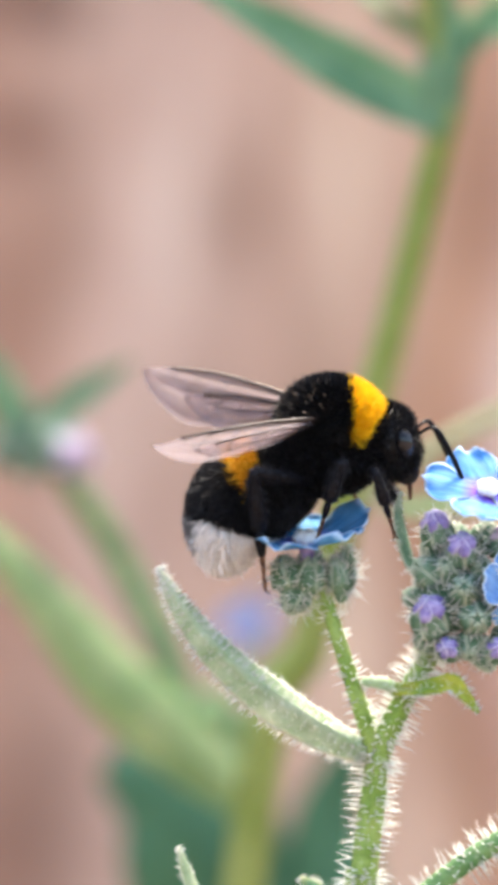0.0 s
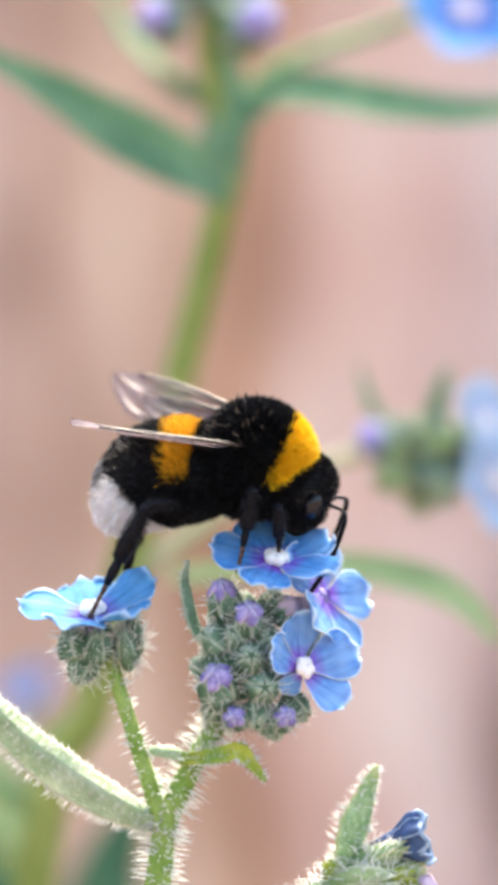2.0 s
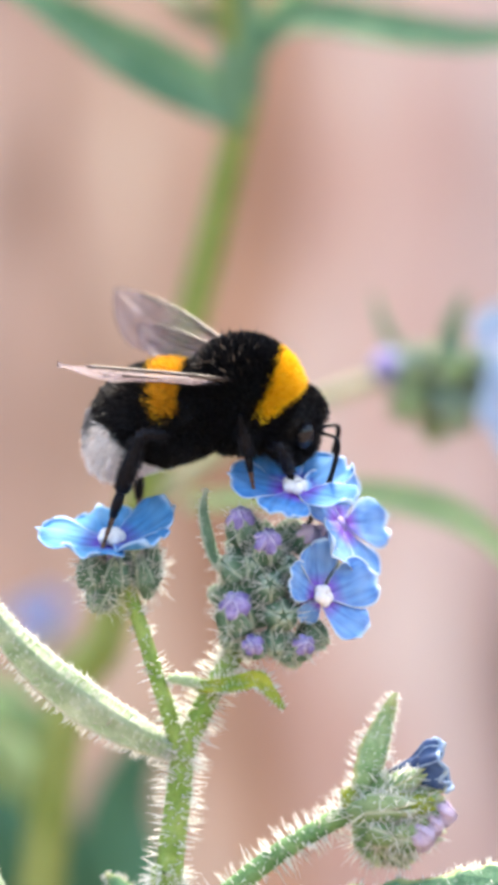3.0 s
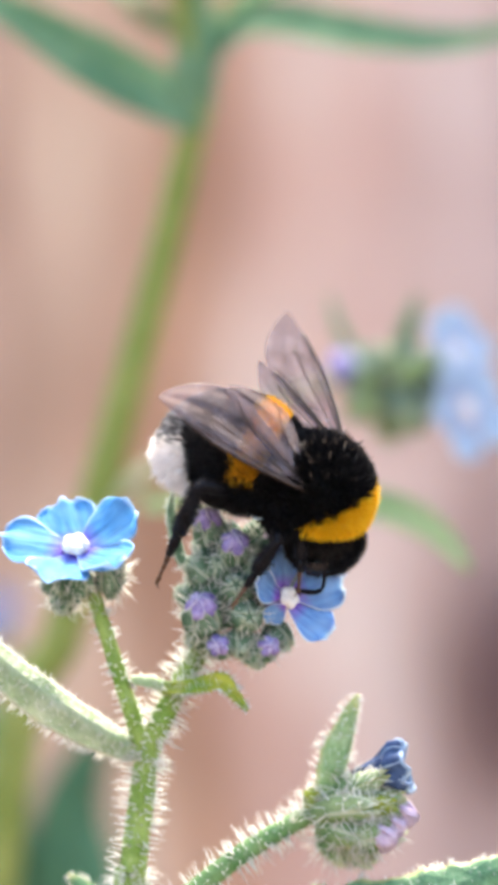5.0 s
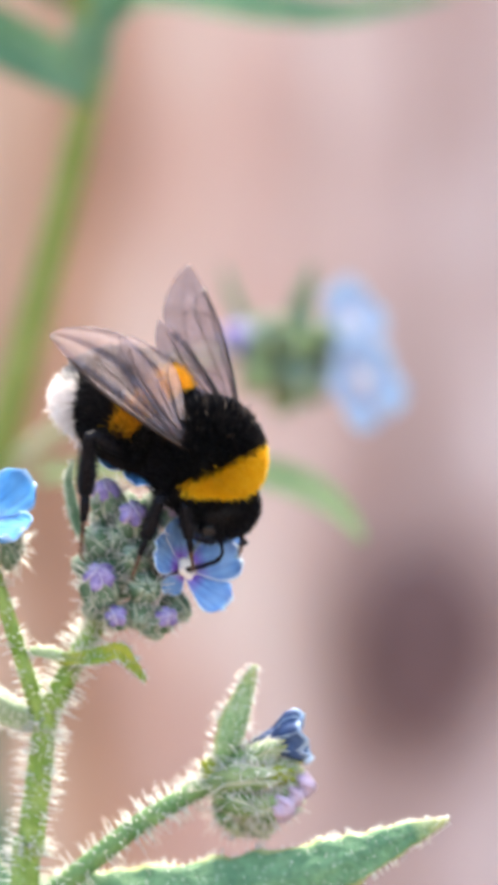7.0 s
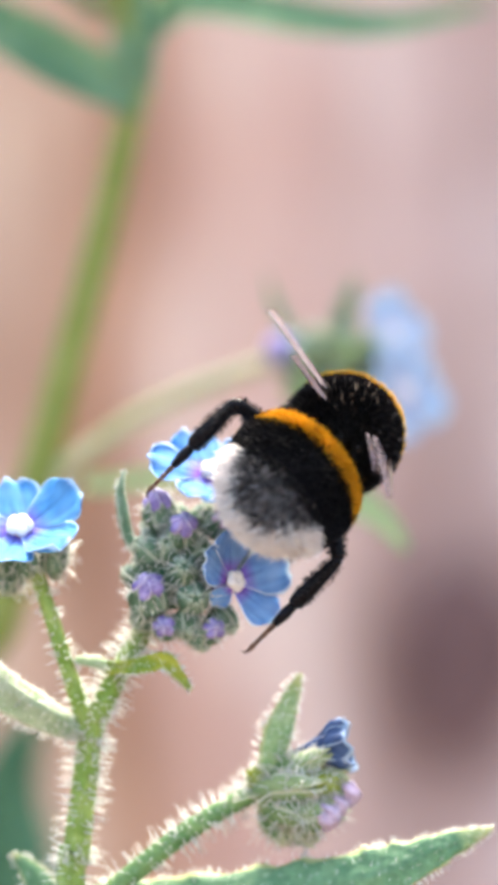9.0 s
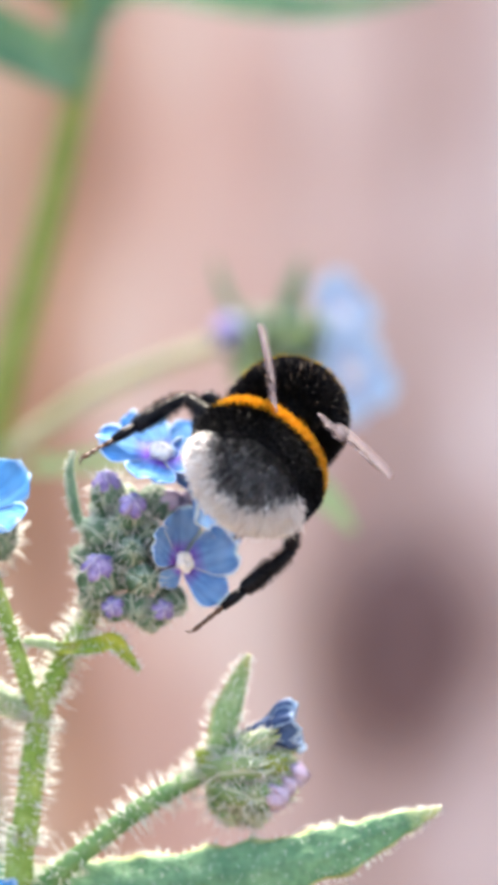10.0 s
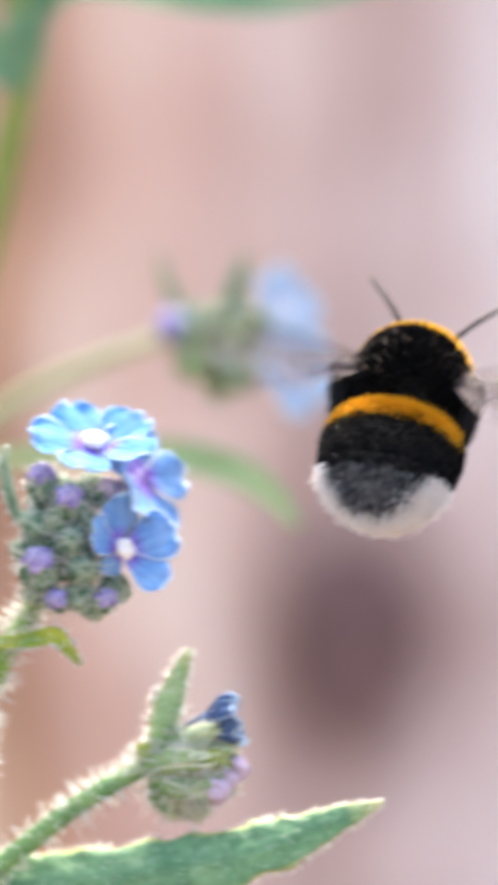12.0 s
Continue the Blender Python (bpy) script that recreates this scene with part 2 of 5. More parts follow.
CALYX = plant_mat("calyx_green", (0.06, 0.15, 0.08), (0.24, 0.38, 0.27), 600, 0.65, 0.4, 0.6, edge=(0.55, 0.64, 0.52), dots=0.35, where=0.68)
BUD = plant_mat("bud_violet", (0.14, 0.10, 0.38), (0.50, 0.43, 0.80), 1300, 0.6, 0.3, 0.8, edge=(0.74, 0.70, 0.92), where=0.70)
PINK = plant_mat("faded_petal", (0.55, 0.42, 0.60), (0.80, 0.68, 0.78), 900, 0.55, 0.4)
EYE_WHITE = plant_mat("flower_eye_white", (0.80, 0.76, 0.74), (0.92, 0.90, 0.88), 1500, 0.5, 0.2)
DOWN = fur_mat("plant_down", (0.82, 0.83, 0.79), (0.96, 0.96, 0.94), 0.5, 0.7, 0.3)
PETAL = petal_mat("petal_blue", (0.13, 0.08, 0.44), (0.06, 0.255, 0.53), (0.18, 0.43, 0.67), 0.0052, (0.42, 0.61, 0.82))
PETAL_LILAC = petal_mat("petal_lilac_blue", (0.20, 0.07, 0.50), (0.06, 0.24, 0.56), (0.22, 0.44, 0.70), 0.0052, (0.50, 0.66, 0.85))
PETAL_SKY = petal_mat("petal_sky_blue", (0.24, 0.10, 0.54), (0.14, 0.31, 0.65), (0.36, 0.57, 0.80), 0.0052, (0.70, 0.82, 0.92))
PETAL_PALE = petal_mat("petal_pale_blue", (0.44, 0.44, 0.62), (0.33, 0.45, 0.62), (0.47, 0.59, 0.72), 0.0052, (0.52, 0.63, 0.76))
PETAL_OLD = petal_mat("petal_withered", (0.06, 0.06, 0.09), (0.04, 0.075, 0.18), (0.16, 0.26, 0.44), 0.0052, (0.34, 0.46, 0.62))
FUR_BLACK = fur_mat("fur_black", (0.003, 0.003, 0.005), (0.013, 0.012, 0.014), 0.5, 0.0, 0.22)
# long hairs of the black fur, with their backlit glow put into the colour
FUR_BACKLIT = fur_mat("fur_backlit_tips", (0.04, 0.033, 0.03), (0.18, 0.15, 0.13), 0.6, 0.2, 0.05)
FUR_GREY = fur_mat("fur_grey", (0.07, 0.07, 0.08), (0.40, 0.39, 0.40), 0.5, 0.2, 0.2)
FUR_YELLOW = fur_mat("fur_golden", (0.80, 0.44, 0.012), (0.95, 0.64, 0.035), 0.6, 0.15)
FUR_OCHRE = fur_mat("fur_ochre", (0.58, 0.28, 0.012), (0.82, 0.46, 0.04), 0.6, 0.15)
FUR_WHITE = fur_mat("fur_white", (0.72, 0.68, 0.66), (0.95, 0.92, 0.90), 0.5, 0.4)
SHELL = plant_mat("black_shell", (0.003, 0.003, 0.005), (0.008, 0.008, 0.011), 1500, 0.35, 0.0, 0.3, spec=0.10)
EYE_BLACK = plant_mat("compound_eye", (0.004, 0.005, 0.009), (0.008, 0.009, 0.014), 3000, 0.14, 0.0, 0.02, coat=0.0, spec=0.4)
VEIN = plant_mat("wing_vein", (0.018, 0.010, 0.009), (0.05, 0.03, 0.022), 1500, 0.35, 0.0, 0.2)
FOOT = plant_mat("foot_brown", (0.05, 0.025, 0.015), (0.14, 0.07, 0.04), 1500, 0.4, 0.0, 0.2)
WING = wing_mat()
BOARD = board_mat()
KNOT_WOOD = plant_mat("knot_wood", (0.085, 0.045, 0.045), (0.155, 0.088, 0.085), 150, 0.75, 0.0, 0.5, 900)
SOIL = plant_mat("soil", (0.10, 0.07, 0.05), (0.24, 0.17, 0.12), 6, 0.9, 0.0, 0.6, 160)


# ---- building blocks ----
ORIGIN = {}


class Shape:
    """Collects faces, each with a material, for one mesh."""

    def __init__(self, *mats):
        self.v, self.f, self.m, self.uv, self.mats = [], [], [], [], mats

    def add(self, verts, faces, mat=0, uv=None):
        o = len(self.v)
        self.uv += uv or [(0.5, 0.5)] * len(verts)
        self.v += [tuple(p) for p in verts]
        self.f += [tuple(i + o for i in f) for f in faces]
        self.m += [mat] * len(faces)

    def tube(self, pts, radii, sides=10, mat=0):
        verts, faces = [], []
        side = Vector((0.31, 0.9, 0.2))
        for i, p in enumerate(pts):
            d = (pts[min(i + 1, len(pts) - 1)] - pts[max(i - 1, 0)]).normalized()
            side = (side - d * side.dot(d)).normalized()
            up = d.cross(side)
            for k in range(sides):
                a = math.tau * k / sides
                verts.append(p + (side * math.cos(a) + up * math.sin(a)) * radii[i])
        n = len(pts)
        for i in range(n - 1):
            for k in range(sides):
                k2 = (k + 1) % sides
                faces.append((i * sides + k, i * sides + k2, (i + 1) * sides + k2, (i + 1) * sides + k))
        faces += [tuple(reversed(range(sides))), tuple(range((n - 1) * sides, n * sides))]
        self.add(verts, faces, mat)

    def hair(self, p, d, length, width, mat=0):
        s = d.cross(Vector((RNG.uniform(-1, 1), RNG.uniform(-1, 1), RNG.uniform(-1, 1)))).normalized() * width
        t = d.cross(s)
        bend = Vector((RNG.uniform(-1, 1), RNG.uniform(-1, 1), RNG.uniform(-1, 0.6))) * length * 0.12
        mid = p + d * length * 0.55 + bend * 0.3
        tip = p + d * length + bend
        self.add([p + s, p - s * 0.5 + t * 0.87, p - s * 0.5 - t * 0.87, mid + s * 0.6, mid - s * 0.3 + t * 0.5, mid - s * 0.3 - t * 0.5, tip],
                 [(0, 1, 4, 3), (1, 2, 5, 4), (2, 0, 3, 5), (3, 4, 6), (4, 5, 6), (5, 3, 6)], mat)

    def strand(self, p, d, length, width, mat=0):
        s = d.cross(Vector((RNG.uniform(-1, 1), RNG.uniform(-1, 1), RNG.uniform(-1, 1)))).normalized() * width
        j = Vector((RNG.uniform(-1, 1), RNG.uniform(-1, 1), RNG.uniform(-1, 1))) * length * 0.15
        self.add([p - s, p + s, p + d * length * 0.6 + s * 0.7, p + d * length + j], [(0, 1, 2), (0, 2, 3)], mat)

    def ball(self, c, rad, x0=-1.0, x1=1.0, power=0.5, rings=14, segs=22, mat=0, turn=None):
        """A slice of an egg along its x axis."""
        turn = turn or Matrix.Identity(3)
        verts, faces = [], []
        for i in range(rings + 1):
            x = x0 + (x1 - x0) * (0.5 - 0.5 * math.cos(math.pi * i / rings))
            r = max(0.02, 1 - x * x) ** power
            for k in range(segs):
                a = math.tau * k / segs
                verts.append(c + turn @ Vector((x * rad[0], r * math.cos(a) * rad[1], r * math.sin(a) * rad[2])))
        for i in range(rings):
            for k in range(segs):
                k2 = (k + 1) % segs
                faces.append((i * segs + k, i * segs + k2, (i + 1) * segs + k2, (i + 1) * segs + k))
        faces += [tuple(reversed(range(segs))), tuple(range(rings * segs, (rings + 1) * segs))]
        self.add(verts, faces, mat)

    def coat(self, c, rad, x0, x1, n, length, width, lean, mat=0, power=0.5, keep=None, turn=None):
        """Fur on such a slice, combed backwards by lean."""
        turn = turn or Matrix.Identity(3)
        for _ in range(n):
            x, a = RNG.uniform(x0, x1), RNG.uniform(0, math.tau)
            if keep and not keep(x, a):
                continue
            r = max(0.02, 1 - x * x) ** power
            p = Vector((x * rad[0], r * math.cos(a) * rad[1], r * math.sin(a) * rad[2]))
            q = Vector((x / rad[0], r * math.cos(a) / rad[1], r * math.sin(a) / rad[2])).normalized()
            d = (q + Vector((-lean, 0, 0)) + Vector((RNG.gauss(0, 0.22), RNG.gauss(0, 0.22), RNG.gauss(0, 0.22)))).normalized()
            self.strand(c + turn @ (p - q * length * 0.1), turn @ d, length * RNG.uniform(0.6, 1.15), width, mat)

    def sheet(self, rows, thick, mat=0):
        """A thin solid skin over rows of points."""
        a, b = len(rows), len(rows[0])
        top, low = [], []
        for i in range(a):
            for j in range(b):
                du = rows[min(i + 1, a - 1)][j] - rows[max(i - 1, 0)][j]
                dv = rows[i][min(j + 1, b - 1)] - rows[i][max(j - 1, 0)]
                nn = du.cross(dv)
                nn = nn.normalized() * thick / 2 if nn.length > 1e-14 else Vector((0, 0, 0))
                top.append(rows[i][j] + nn)
                low.append(rows[i][j] - nn)
        faces, o = [], a * b
        for i in range(a - 1):
            for j in range(b - 1):
                q = (i * b + j, (i + 1) * b + j, (i + 1) * b + j + 1, i * b + j + 1)
                faces.append(q)
                faces.append(tuple(k + o for k in reversed(q)))
        loop = [j for j in range(b)] + [i * b + b - 1 for i in range(1, a)] + [(a - 1) * b + j for j in range(b - 2, -1, -1)] + [i * b for i in range(a - 2, 0, -1)]
        for k in range(len(loop)):
            p, q = loop[k], loop[(k + 1) % len(loop)]
            faces.append((p, q, q + o, p + o))
        self.add(top + low, faces, mat, [(i / (a - 1), j / (b - 1)) for i in range(a) for j in range(b)] * 2)

    def curl(self, at, radius):
        """Bends what lies behind at downwards, round a circle."""
        for i, (x, y, z) in enumerate(self.v):
            d = at.x - x
            if d > 0:
                q, h = d / radius, radius + z - at.z
                self.v[i] = (at.x - h * math.sin(q), y, at.z - radius + h * math.cos(q))

    def mesh(self, name, origin=None):
        me = bpy.data.meshes.new(name)
        o = origin or Vector((0, 0, 0))
        me.from_pydata([(x - o.x, y - o.y, z - o.z) for x, y, z in self.v], [], self.f)
        for m in self.mats:
            me.materials.append(m)
        me.polygons.foreach_set("material_index", self.m)
        me.polygons.foreach_set("use_smooth", [True] * len(self.f))
        me.uv_layers.new(name="along_across").data.foreach_set("uv", [c for f in self.f for i in f for c in self.uv[i]])
        me.update()
        return me


def thing(name, at, label, category, group="", kind=""):
    ob = new(name)
    ob.location = at
    ob.empty_display_size = 0.005
    ORIGIN[ob] = at.copy()
    return tagged(ob, label, category, group, kind)


def part(name, shape, parent, label="", origin=None):
    """One mesh under a thing or under a part; the shape is given in the world's metres."""
    o = origin if origin is not None else ORIGIN[parent]
    ob = new(name, shape.mesh(name, o))
    ob.parent = parent
    ob.location = o - ORIGIN[parent]
    ORIGIN[ob] = o.copy()
    return tagged(ob, label)


def placed(name, me, parent, m, label=""):
    """A mesh in its own space, set at the world pose m under a part."""
    ob = new(name, me)
    ob.parent = parent
    ob.matrix_basis = Matrix.Translation(-ORIGIN[parent]) @ m
    return tagged(ob, label)


def smooth(pts, n):
    """n points of a smooth line through pts."""
    out = []
    k = len(pts) - 1
    for i in range(n):
        t = i / (n - 1) * k
        j = min(int(t), k - 1)
        u = t - j
        p0, p1, p2, p3 = pts[max(j - 1, 0)], pts[j], pts[j + 1], pts[min(j + 2, k)]
        out.append(0.5 * ((2 * p1) + (p2 - p0) * u + (2 * p0 - 5 * p1 + 4 * p2 - p3) * u * u + (3 * p1 - p0 - 3 * p2 + p3) * u ** 3))
    return out


def frame_to(origin, zdir, xhint=(0, 0, 1), spin=0.0):
    """A pose whose z axis goes along zdir."""
    z = Vector(zdir).normalized()
    x = Vector(xhint) - z * Vector(xhint).dot(z)
    if x.length < 1e-4:
        x = Vector((1, 0, 0)) - z * z.x
    x.normalize()
    y = z.cross(x)
    m = Matrix((x, y, z)).transposed().to_4x4()
    return Matrix.Translation(origin) @ m @ Matrix.Rotation(spin, 4, "Z")


def stalk(name, pts, r0, r1, parent, mat, hairs=0, length=1.1, label="", n=40, knobbly=0.04):
    """A round stem; with hairs it bristles."""
    line = smooth(pts, n)
    radii = [(r0 + (r1 - r0) * i / (n - 1)) * MM * (1 + knobbly * noise.noise(line[i] * 900)) for i in range(n)]
    s = Shape(mat, DOWN)
    s.tube(line, radii, 12)
    for _ in range(hairs):
        i = RNG.randrange(1, n - 1)
        d = (line[i + 1] - line[i - 1]).normalized()
        q = d.cross(Vector((RNG.gauss(0, 1), RNG.gauss(0, 1), RNG.gauss(0, 1)))).normalized()
        p = line[i].lerp(line[i + 1], RNG.random()) + q * radii[i] * 0.9
        w = (q + d * RNG.uniform(-0.25, 0.3)).normalized()
        s.hair(p, w, length * MM * RNG.choice((0.5, 0.8, 0.9, 1.0, 1.1)) * RNG.uniform(0.8, 1.1), 0.068 * MM, 1)
    return part(name, s, parent, label)


def leaf(name, pts, half, side, parent, mat, cup=0.25, hairs=0, length=0.8, teeth=0.0, label="", tip=1.0, base=0.35, n=36, m=10, thick=0.25, fringe=0, peak=0.45, fold=0.0):
    """A pointed leaf along pts; half: its half width in mm; side: across it."""
    line = smooth(pts, n)
    rows, s = [], Shape(mat, DOWN)
    for i in range(n):
        t = i / (n - 1)
        d = (line[min(i + 1, n - 1)] - line[max(i - 1, 0)]).normalized()
        a = (Vector(side) - d * Vector(side).dot(d)).normalized()
        nn = d.cross(a)
        grow = base + (1 - base) * math.sin(min(1, t / peak) * math.pi / 2)
        w = half * MM * grow * (1 if t < peak else max(0.02, (1 - ((t - peak) / (1 - peak)) ** 1.5 * tip)))
        row = []
        for j in range(m + 1):
            e = j / m * 2 - 1
            we = w * (1 + teeth * noise.noise(Vector((t * 34, e * 3, half))) * abs(e))
            rip = noise.noise(Vector((t * 9, e * 2.5, half * 3))) * w * 0.10 * abs(e)
            groove = -0.10 * w * math.exp(-(e / 0.12) ** 2) + 0.03 * w * math.sin(t * 60 + abs(e) * 6)
            row.append(line[i] + a * we * e + nn * (cup * w * e * e + fold * w * abs(e) + rip + groove))
        rows.append(row)
    s.sheet(rows, thick * MM)
    for _ in range(hairs):
        i, j = RNG.randrange(1, n - 1), RNG.randrange(0, m)
        p = rows[i][j].lerp(rows[i][j + 1], RNG.random()).lerp(rows[i + 1][j], RNG.random() * 0.5)
        nn = (rows[i + 1][j] - rows[i - 1][j]).cross(rows[i][j + 1] - rows[i][j]).normalized() * RNG.choice((-1, 1))
        s.hair(p, (nn + Vector((RNG.gauss(0, 0.3), RNG.gauss(0, 0.3), RNG.gauss(0, 0.3)))).normalized(), length * MM * RNG.uniform(0.4, 1.1), 0.04 * MM, 1)
    for _ in range(fringe):
        i = RNG.randrange(1, n - 1)
        j = RNG.choice((0, m))
        o = (rows[i][j] - line[i]).normalized()
        d = (line[i + 1] - line[i - 1]).normalized()
        s.hair(rows[i][j].lerp(rows[i + 1][j], RNG.random()), (o + d * RNG.uniform(-0.1, 0.6) + Vector((0, RNG.gauss(0, 0.3), 0))).normalized(), length * MM * RNG.uniform(0.5, 1.2) * (1 - 0.5 * (i / n) ** 3), 0.05 * MM, 1)
    return part(name, s, parent, label)


def petal_mesh(mat, seed, wide=0.92, fold=0.0):
    """One rounded, slightly notched petal along +x, 5.2 mm long."""
    r = random.Random(seed)
    n, m, long = 18, 18, 5.2
    a, b = r.uniform(0, 6), r.uniform(0.8, 1.2)
    curlup = r.uniform(-0.3, 0.5)
    rows = []
    for i in range(n):
        t = i / (n - 1)
        row = []
        for j in range(m + 1):
            e = j / m * 2 - 1
            w = 2.75 * wide * (0.22 + 0.78 * math.sin(min(1.0, t / 0.68) * math.pi / 2) ** 1.2)
            if t > 0.68:
                w *= math.sqrt(max(0.0, 1 - ((t - 0.68) / 0.36) ** 2.2))
            x = long * t * (1 - 0.10 * e * e * t) + (0.14 * math.sin(e * 6 + a) - 0.22 * math.exp(-((e - 0.25 * b) / 0.2) ** 2)) * t ** 3
            z = 0.9 * t * t * b - 0.35 * t ** 3 + (0.28 * e * e - 0.14) * t + 0.32 * math.sin(e * 4.5 + a) * t * t + fold * t * t * e + 0.16 * math.sin(t * 9 + a * 2 + e) * abs(e) ** 3 + curlup * abs(e) ** 4 * t
            row.append(Vector((x, w * e, z)) * MM)
        rows.append(row)
    s = Shape(mat)
    s.sheet(rows, 0.09 * MM)
    return s.mesh("petal")


PETALS = {mat.name: [petal_mesh(mat, i, fold=0.25 * (i % 3 - 1)) for i in range(5)] for mat in (PETAL, PETAL_LILAC, PETAL_SKY, PETAL_PALE)}


def flower(head, at, face, mat, size=1.0, spin=0.0, cup=12, eye=True, ways=()):
    """A five-petalled flower with a white ring of scales, on a short tube. ways: petals one by one, each with its way, lift in degrees and size."""
    f = frame_to(at, face, spin=spin)
    r = random.Random(int(at.x * 1e5) * 31 + int(at.z * 1e5))
    petals = [(math.tau * k / 5 + r.uniform(-0.08, 0.08), cup + r.uniform(-10, 10), r.uniform(0.93, 1.06)) for k in range(5)]
    if ways:
        flat = [(f.to_3x3().inverted() @ Vector(w), lift, k) for w, lift, k in ways]
        petals = [(math.atan2(w.y, w.x), lift, k) for w, lift, k in flat]
    for k, (turn, lift, grow) in enumerate(petals):
        m = f @ Matrix.Rotation(turn, 4, "Z") @ Matrix.Translation((0.55 * MM, 0, 0.12 * MM * (k % 2))) @ Matrix.Rotation(-radians(lift), 4, "Y") @ Matrix.Scale(size * grow, 4)
        placed("petal", PETALS[mat.name][(k + int(spin * 10)) % 5], head, m)
    s = Shape(EYE_WHITE)
    for k in range(5):
        a = math.tau * (k + 0.5) / 5
        s.ball(Vector((math.cos(a) * 0.55, math.sin(a) * 0.55, 0.5)) * MM, (0.62 * MM, 0.58 * MM, 0.55 * MM), rings=8, segs=10)
    if eye:
        placed("flower_eye", s.mesh("flower_eye"), head, f @ Matrix.Scale(size, 4), "white scales round the throat")
    t = Shape(BUD)
    t.tube([Vector((0, 0, z)) * MM for z in (-2.6, -1.6, -0.6, 0.1)], [0.5 * MM, 0.55 * MM, 0.6 * MM, 0.75 * MM], 10)
    placed("flower_tube", t.mesh("flower_tube"), head, f @ Matrix.Scale(size, 4))


def calyx(head, at, face, size=1.0, hairs=70, bud=None, open_=0.1, green=CALYX, tall=1.0):
    """A downy green cup of five pointed sepals, with or without a bud in it."""
    f = frame_to(at, face, spin=RNG.uniform(0, 6))
    s = Shape(green, DOWN)
    q = Matrix.Rotation(-math.pi / 2, 3, "Y")
    s.ball(Vector((0, 0, 0)), (1.25 * MM, 1.05 * MM, 1.05 * MM), rings=10, segs=14, turn=q)
    for k in range(5):
        a = math.tau * k / 5
        o = Vector((math.cos(a), math.sin(a), 0))
        side = Vector((-math.sin(a), math.cos(a), 0))
        rows = []
        for i in range(7):
            t = i / 6
            c = o * (1.08 - (0.95 - open_) * t * t) + Vector((0, 0, -0.3 + 1.75 * t))
            w = 0.70 * (1 - t ** 2.2) + 0.03
            rows.append([(c + side * w * e - o * 0.2 * e * e * (1 - t)) * MM for e in (-1, -0.5, 0, 0.5, 1)])
        s.sheet(rows, 0.16 * MM)
        for _ in range(hairs // 9):
            i = RNG.randrange(1, 6)
            p = rows[i][RNG.randrange(5)]
            s.hair(p, (o + Vector((RNG.gauss(0, 0.4), RNG.gauss(0, 0.4), RNG.uniform(-0.2, 0.9)))).normalized(), MM * RNG.uniform(0.4, 1.2), 0.042 * MM, 1)
    for _ in range(hairs // 3):
        a, z = RNG.uniform(0, math.tau), RNG.uniform(-1, 0.6)
        r = math.sqrt(max(0.05, 1 - z * z))
        q2 = Vector((math.cos(a) * r, math.sin(a) * r, z))
        s.hair(q2 * 1.05 * MM, (q2 + Vector((0, 0, 0.2))).normalized(), MM * RNG.uniform(0.5, 1.8), 0.044 * MM, 1)
    placed("calyx", s.mesh("calyx"), head, f @ Matrix.Scale(size, 4) @ Matrix.Scale(tall, 4, (0, 0, 1)))
    if bud:
        # five crumpled lobes, wrapped round each other
        b = Shape(bud)
        b.ball(Vector((0, 0, 1.3)) * MM, (1.0 * MM, 0.72 * MM, 0.72 * MM), rings=8, segs=12, turn=q)
        for k in range(5):
            rows = []
            for i in range(7):
                t = i / 6
                ring = 0.95 * math.sin(0.5 + t * 2.62) * RNG.uniform(0.92, 1.08)
                rows.append([Vector((ring * math.cos(math.tau * k / 5 + e * 0.75 + t * 0.9) * (1 + 0.2 * e + 0.1 * math.sin(e * 5)), ring * math.sin(math.tau * k / 5 + e * 0.75 + t * 0.9) * (1 + 0.2 * e + 0.1 * math.sin(e * 5)),
                                     0.55 + 1.75 * t + 0.12 * math.sin(6 * e + k))) * MM for e in (-1, -0.6, -0.2, 0.2, 0.6, 1)])
            b.sheet(rows, 0.12 * MM)
        placed("bud", b.mesh("bud"), head, f @ Matrix.Scale(size * RNG.uniform(0.85, 0.95), 4))


# ---- the setting: ground and fence ----
gs = Shape(SOIL)
gn = 40
grid = [[Vector(((i / gn * 2 - 1) ** 3 * 400, (j / gn * 2 - 1) ** 3 * 400, 0)) for j in range(gn + 1)] for i in range(gn + 1)]
gs.add([p + Vector((0, 0, 0.006 * noise.noise(p * 5) - 0.008)) for r in grid for p in r],
       [(i * (gn + 1) + j, (i + 1) * (gn + 1) + j, (i + 1) * (gn + 1) + j + 1, i * (gn + 1) + j + 1) for i in range(gn) for j in range(gn)])
ground = new("ground", gs.mesh("ground"))
tagged(ground, "bare brown garden soil", "ground", kind="structure")


def board_shape(x0, x1, z1, seed, y=192.0):
    """One upright sawn board with eased edges and a little warp."""
    r = random.Random(seed)
    s = Shape(BOARD)
    k = 24
    prof = [(0, 1.5), (1.5, 0), (0.5 * (x1 - x0), 0.4), (x1 - x0 - 1.5, 0), (x1 - x0, 1.5), (x1 - x0, 18), (0, 18)]
    verts, faces = [], []
    for i in range(k + 1):
        z = i / k * z1
        w = 0.8 * math.sin(z * 0.006 + r.uniform(0, 0.2) + seed)
        verts += [V(x0 + a, y + b + w, z) for a, b in prof]
    c = len(prof)
    for i in range(k):
        for j in range(c):
            j2 = (j + 1) % c
            faces.append((i * c + j, i * c + j2, (i + 1) * c + j2, (i + 1) * c + j))
    faces += [tuple(reversed(range(c))), tuple(range(k * c, (k + 1) * c))]
    s.add(verts, faces)
    return s


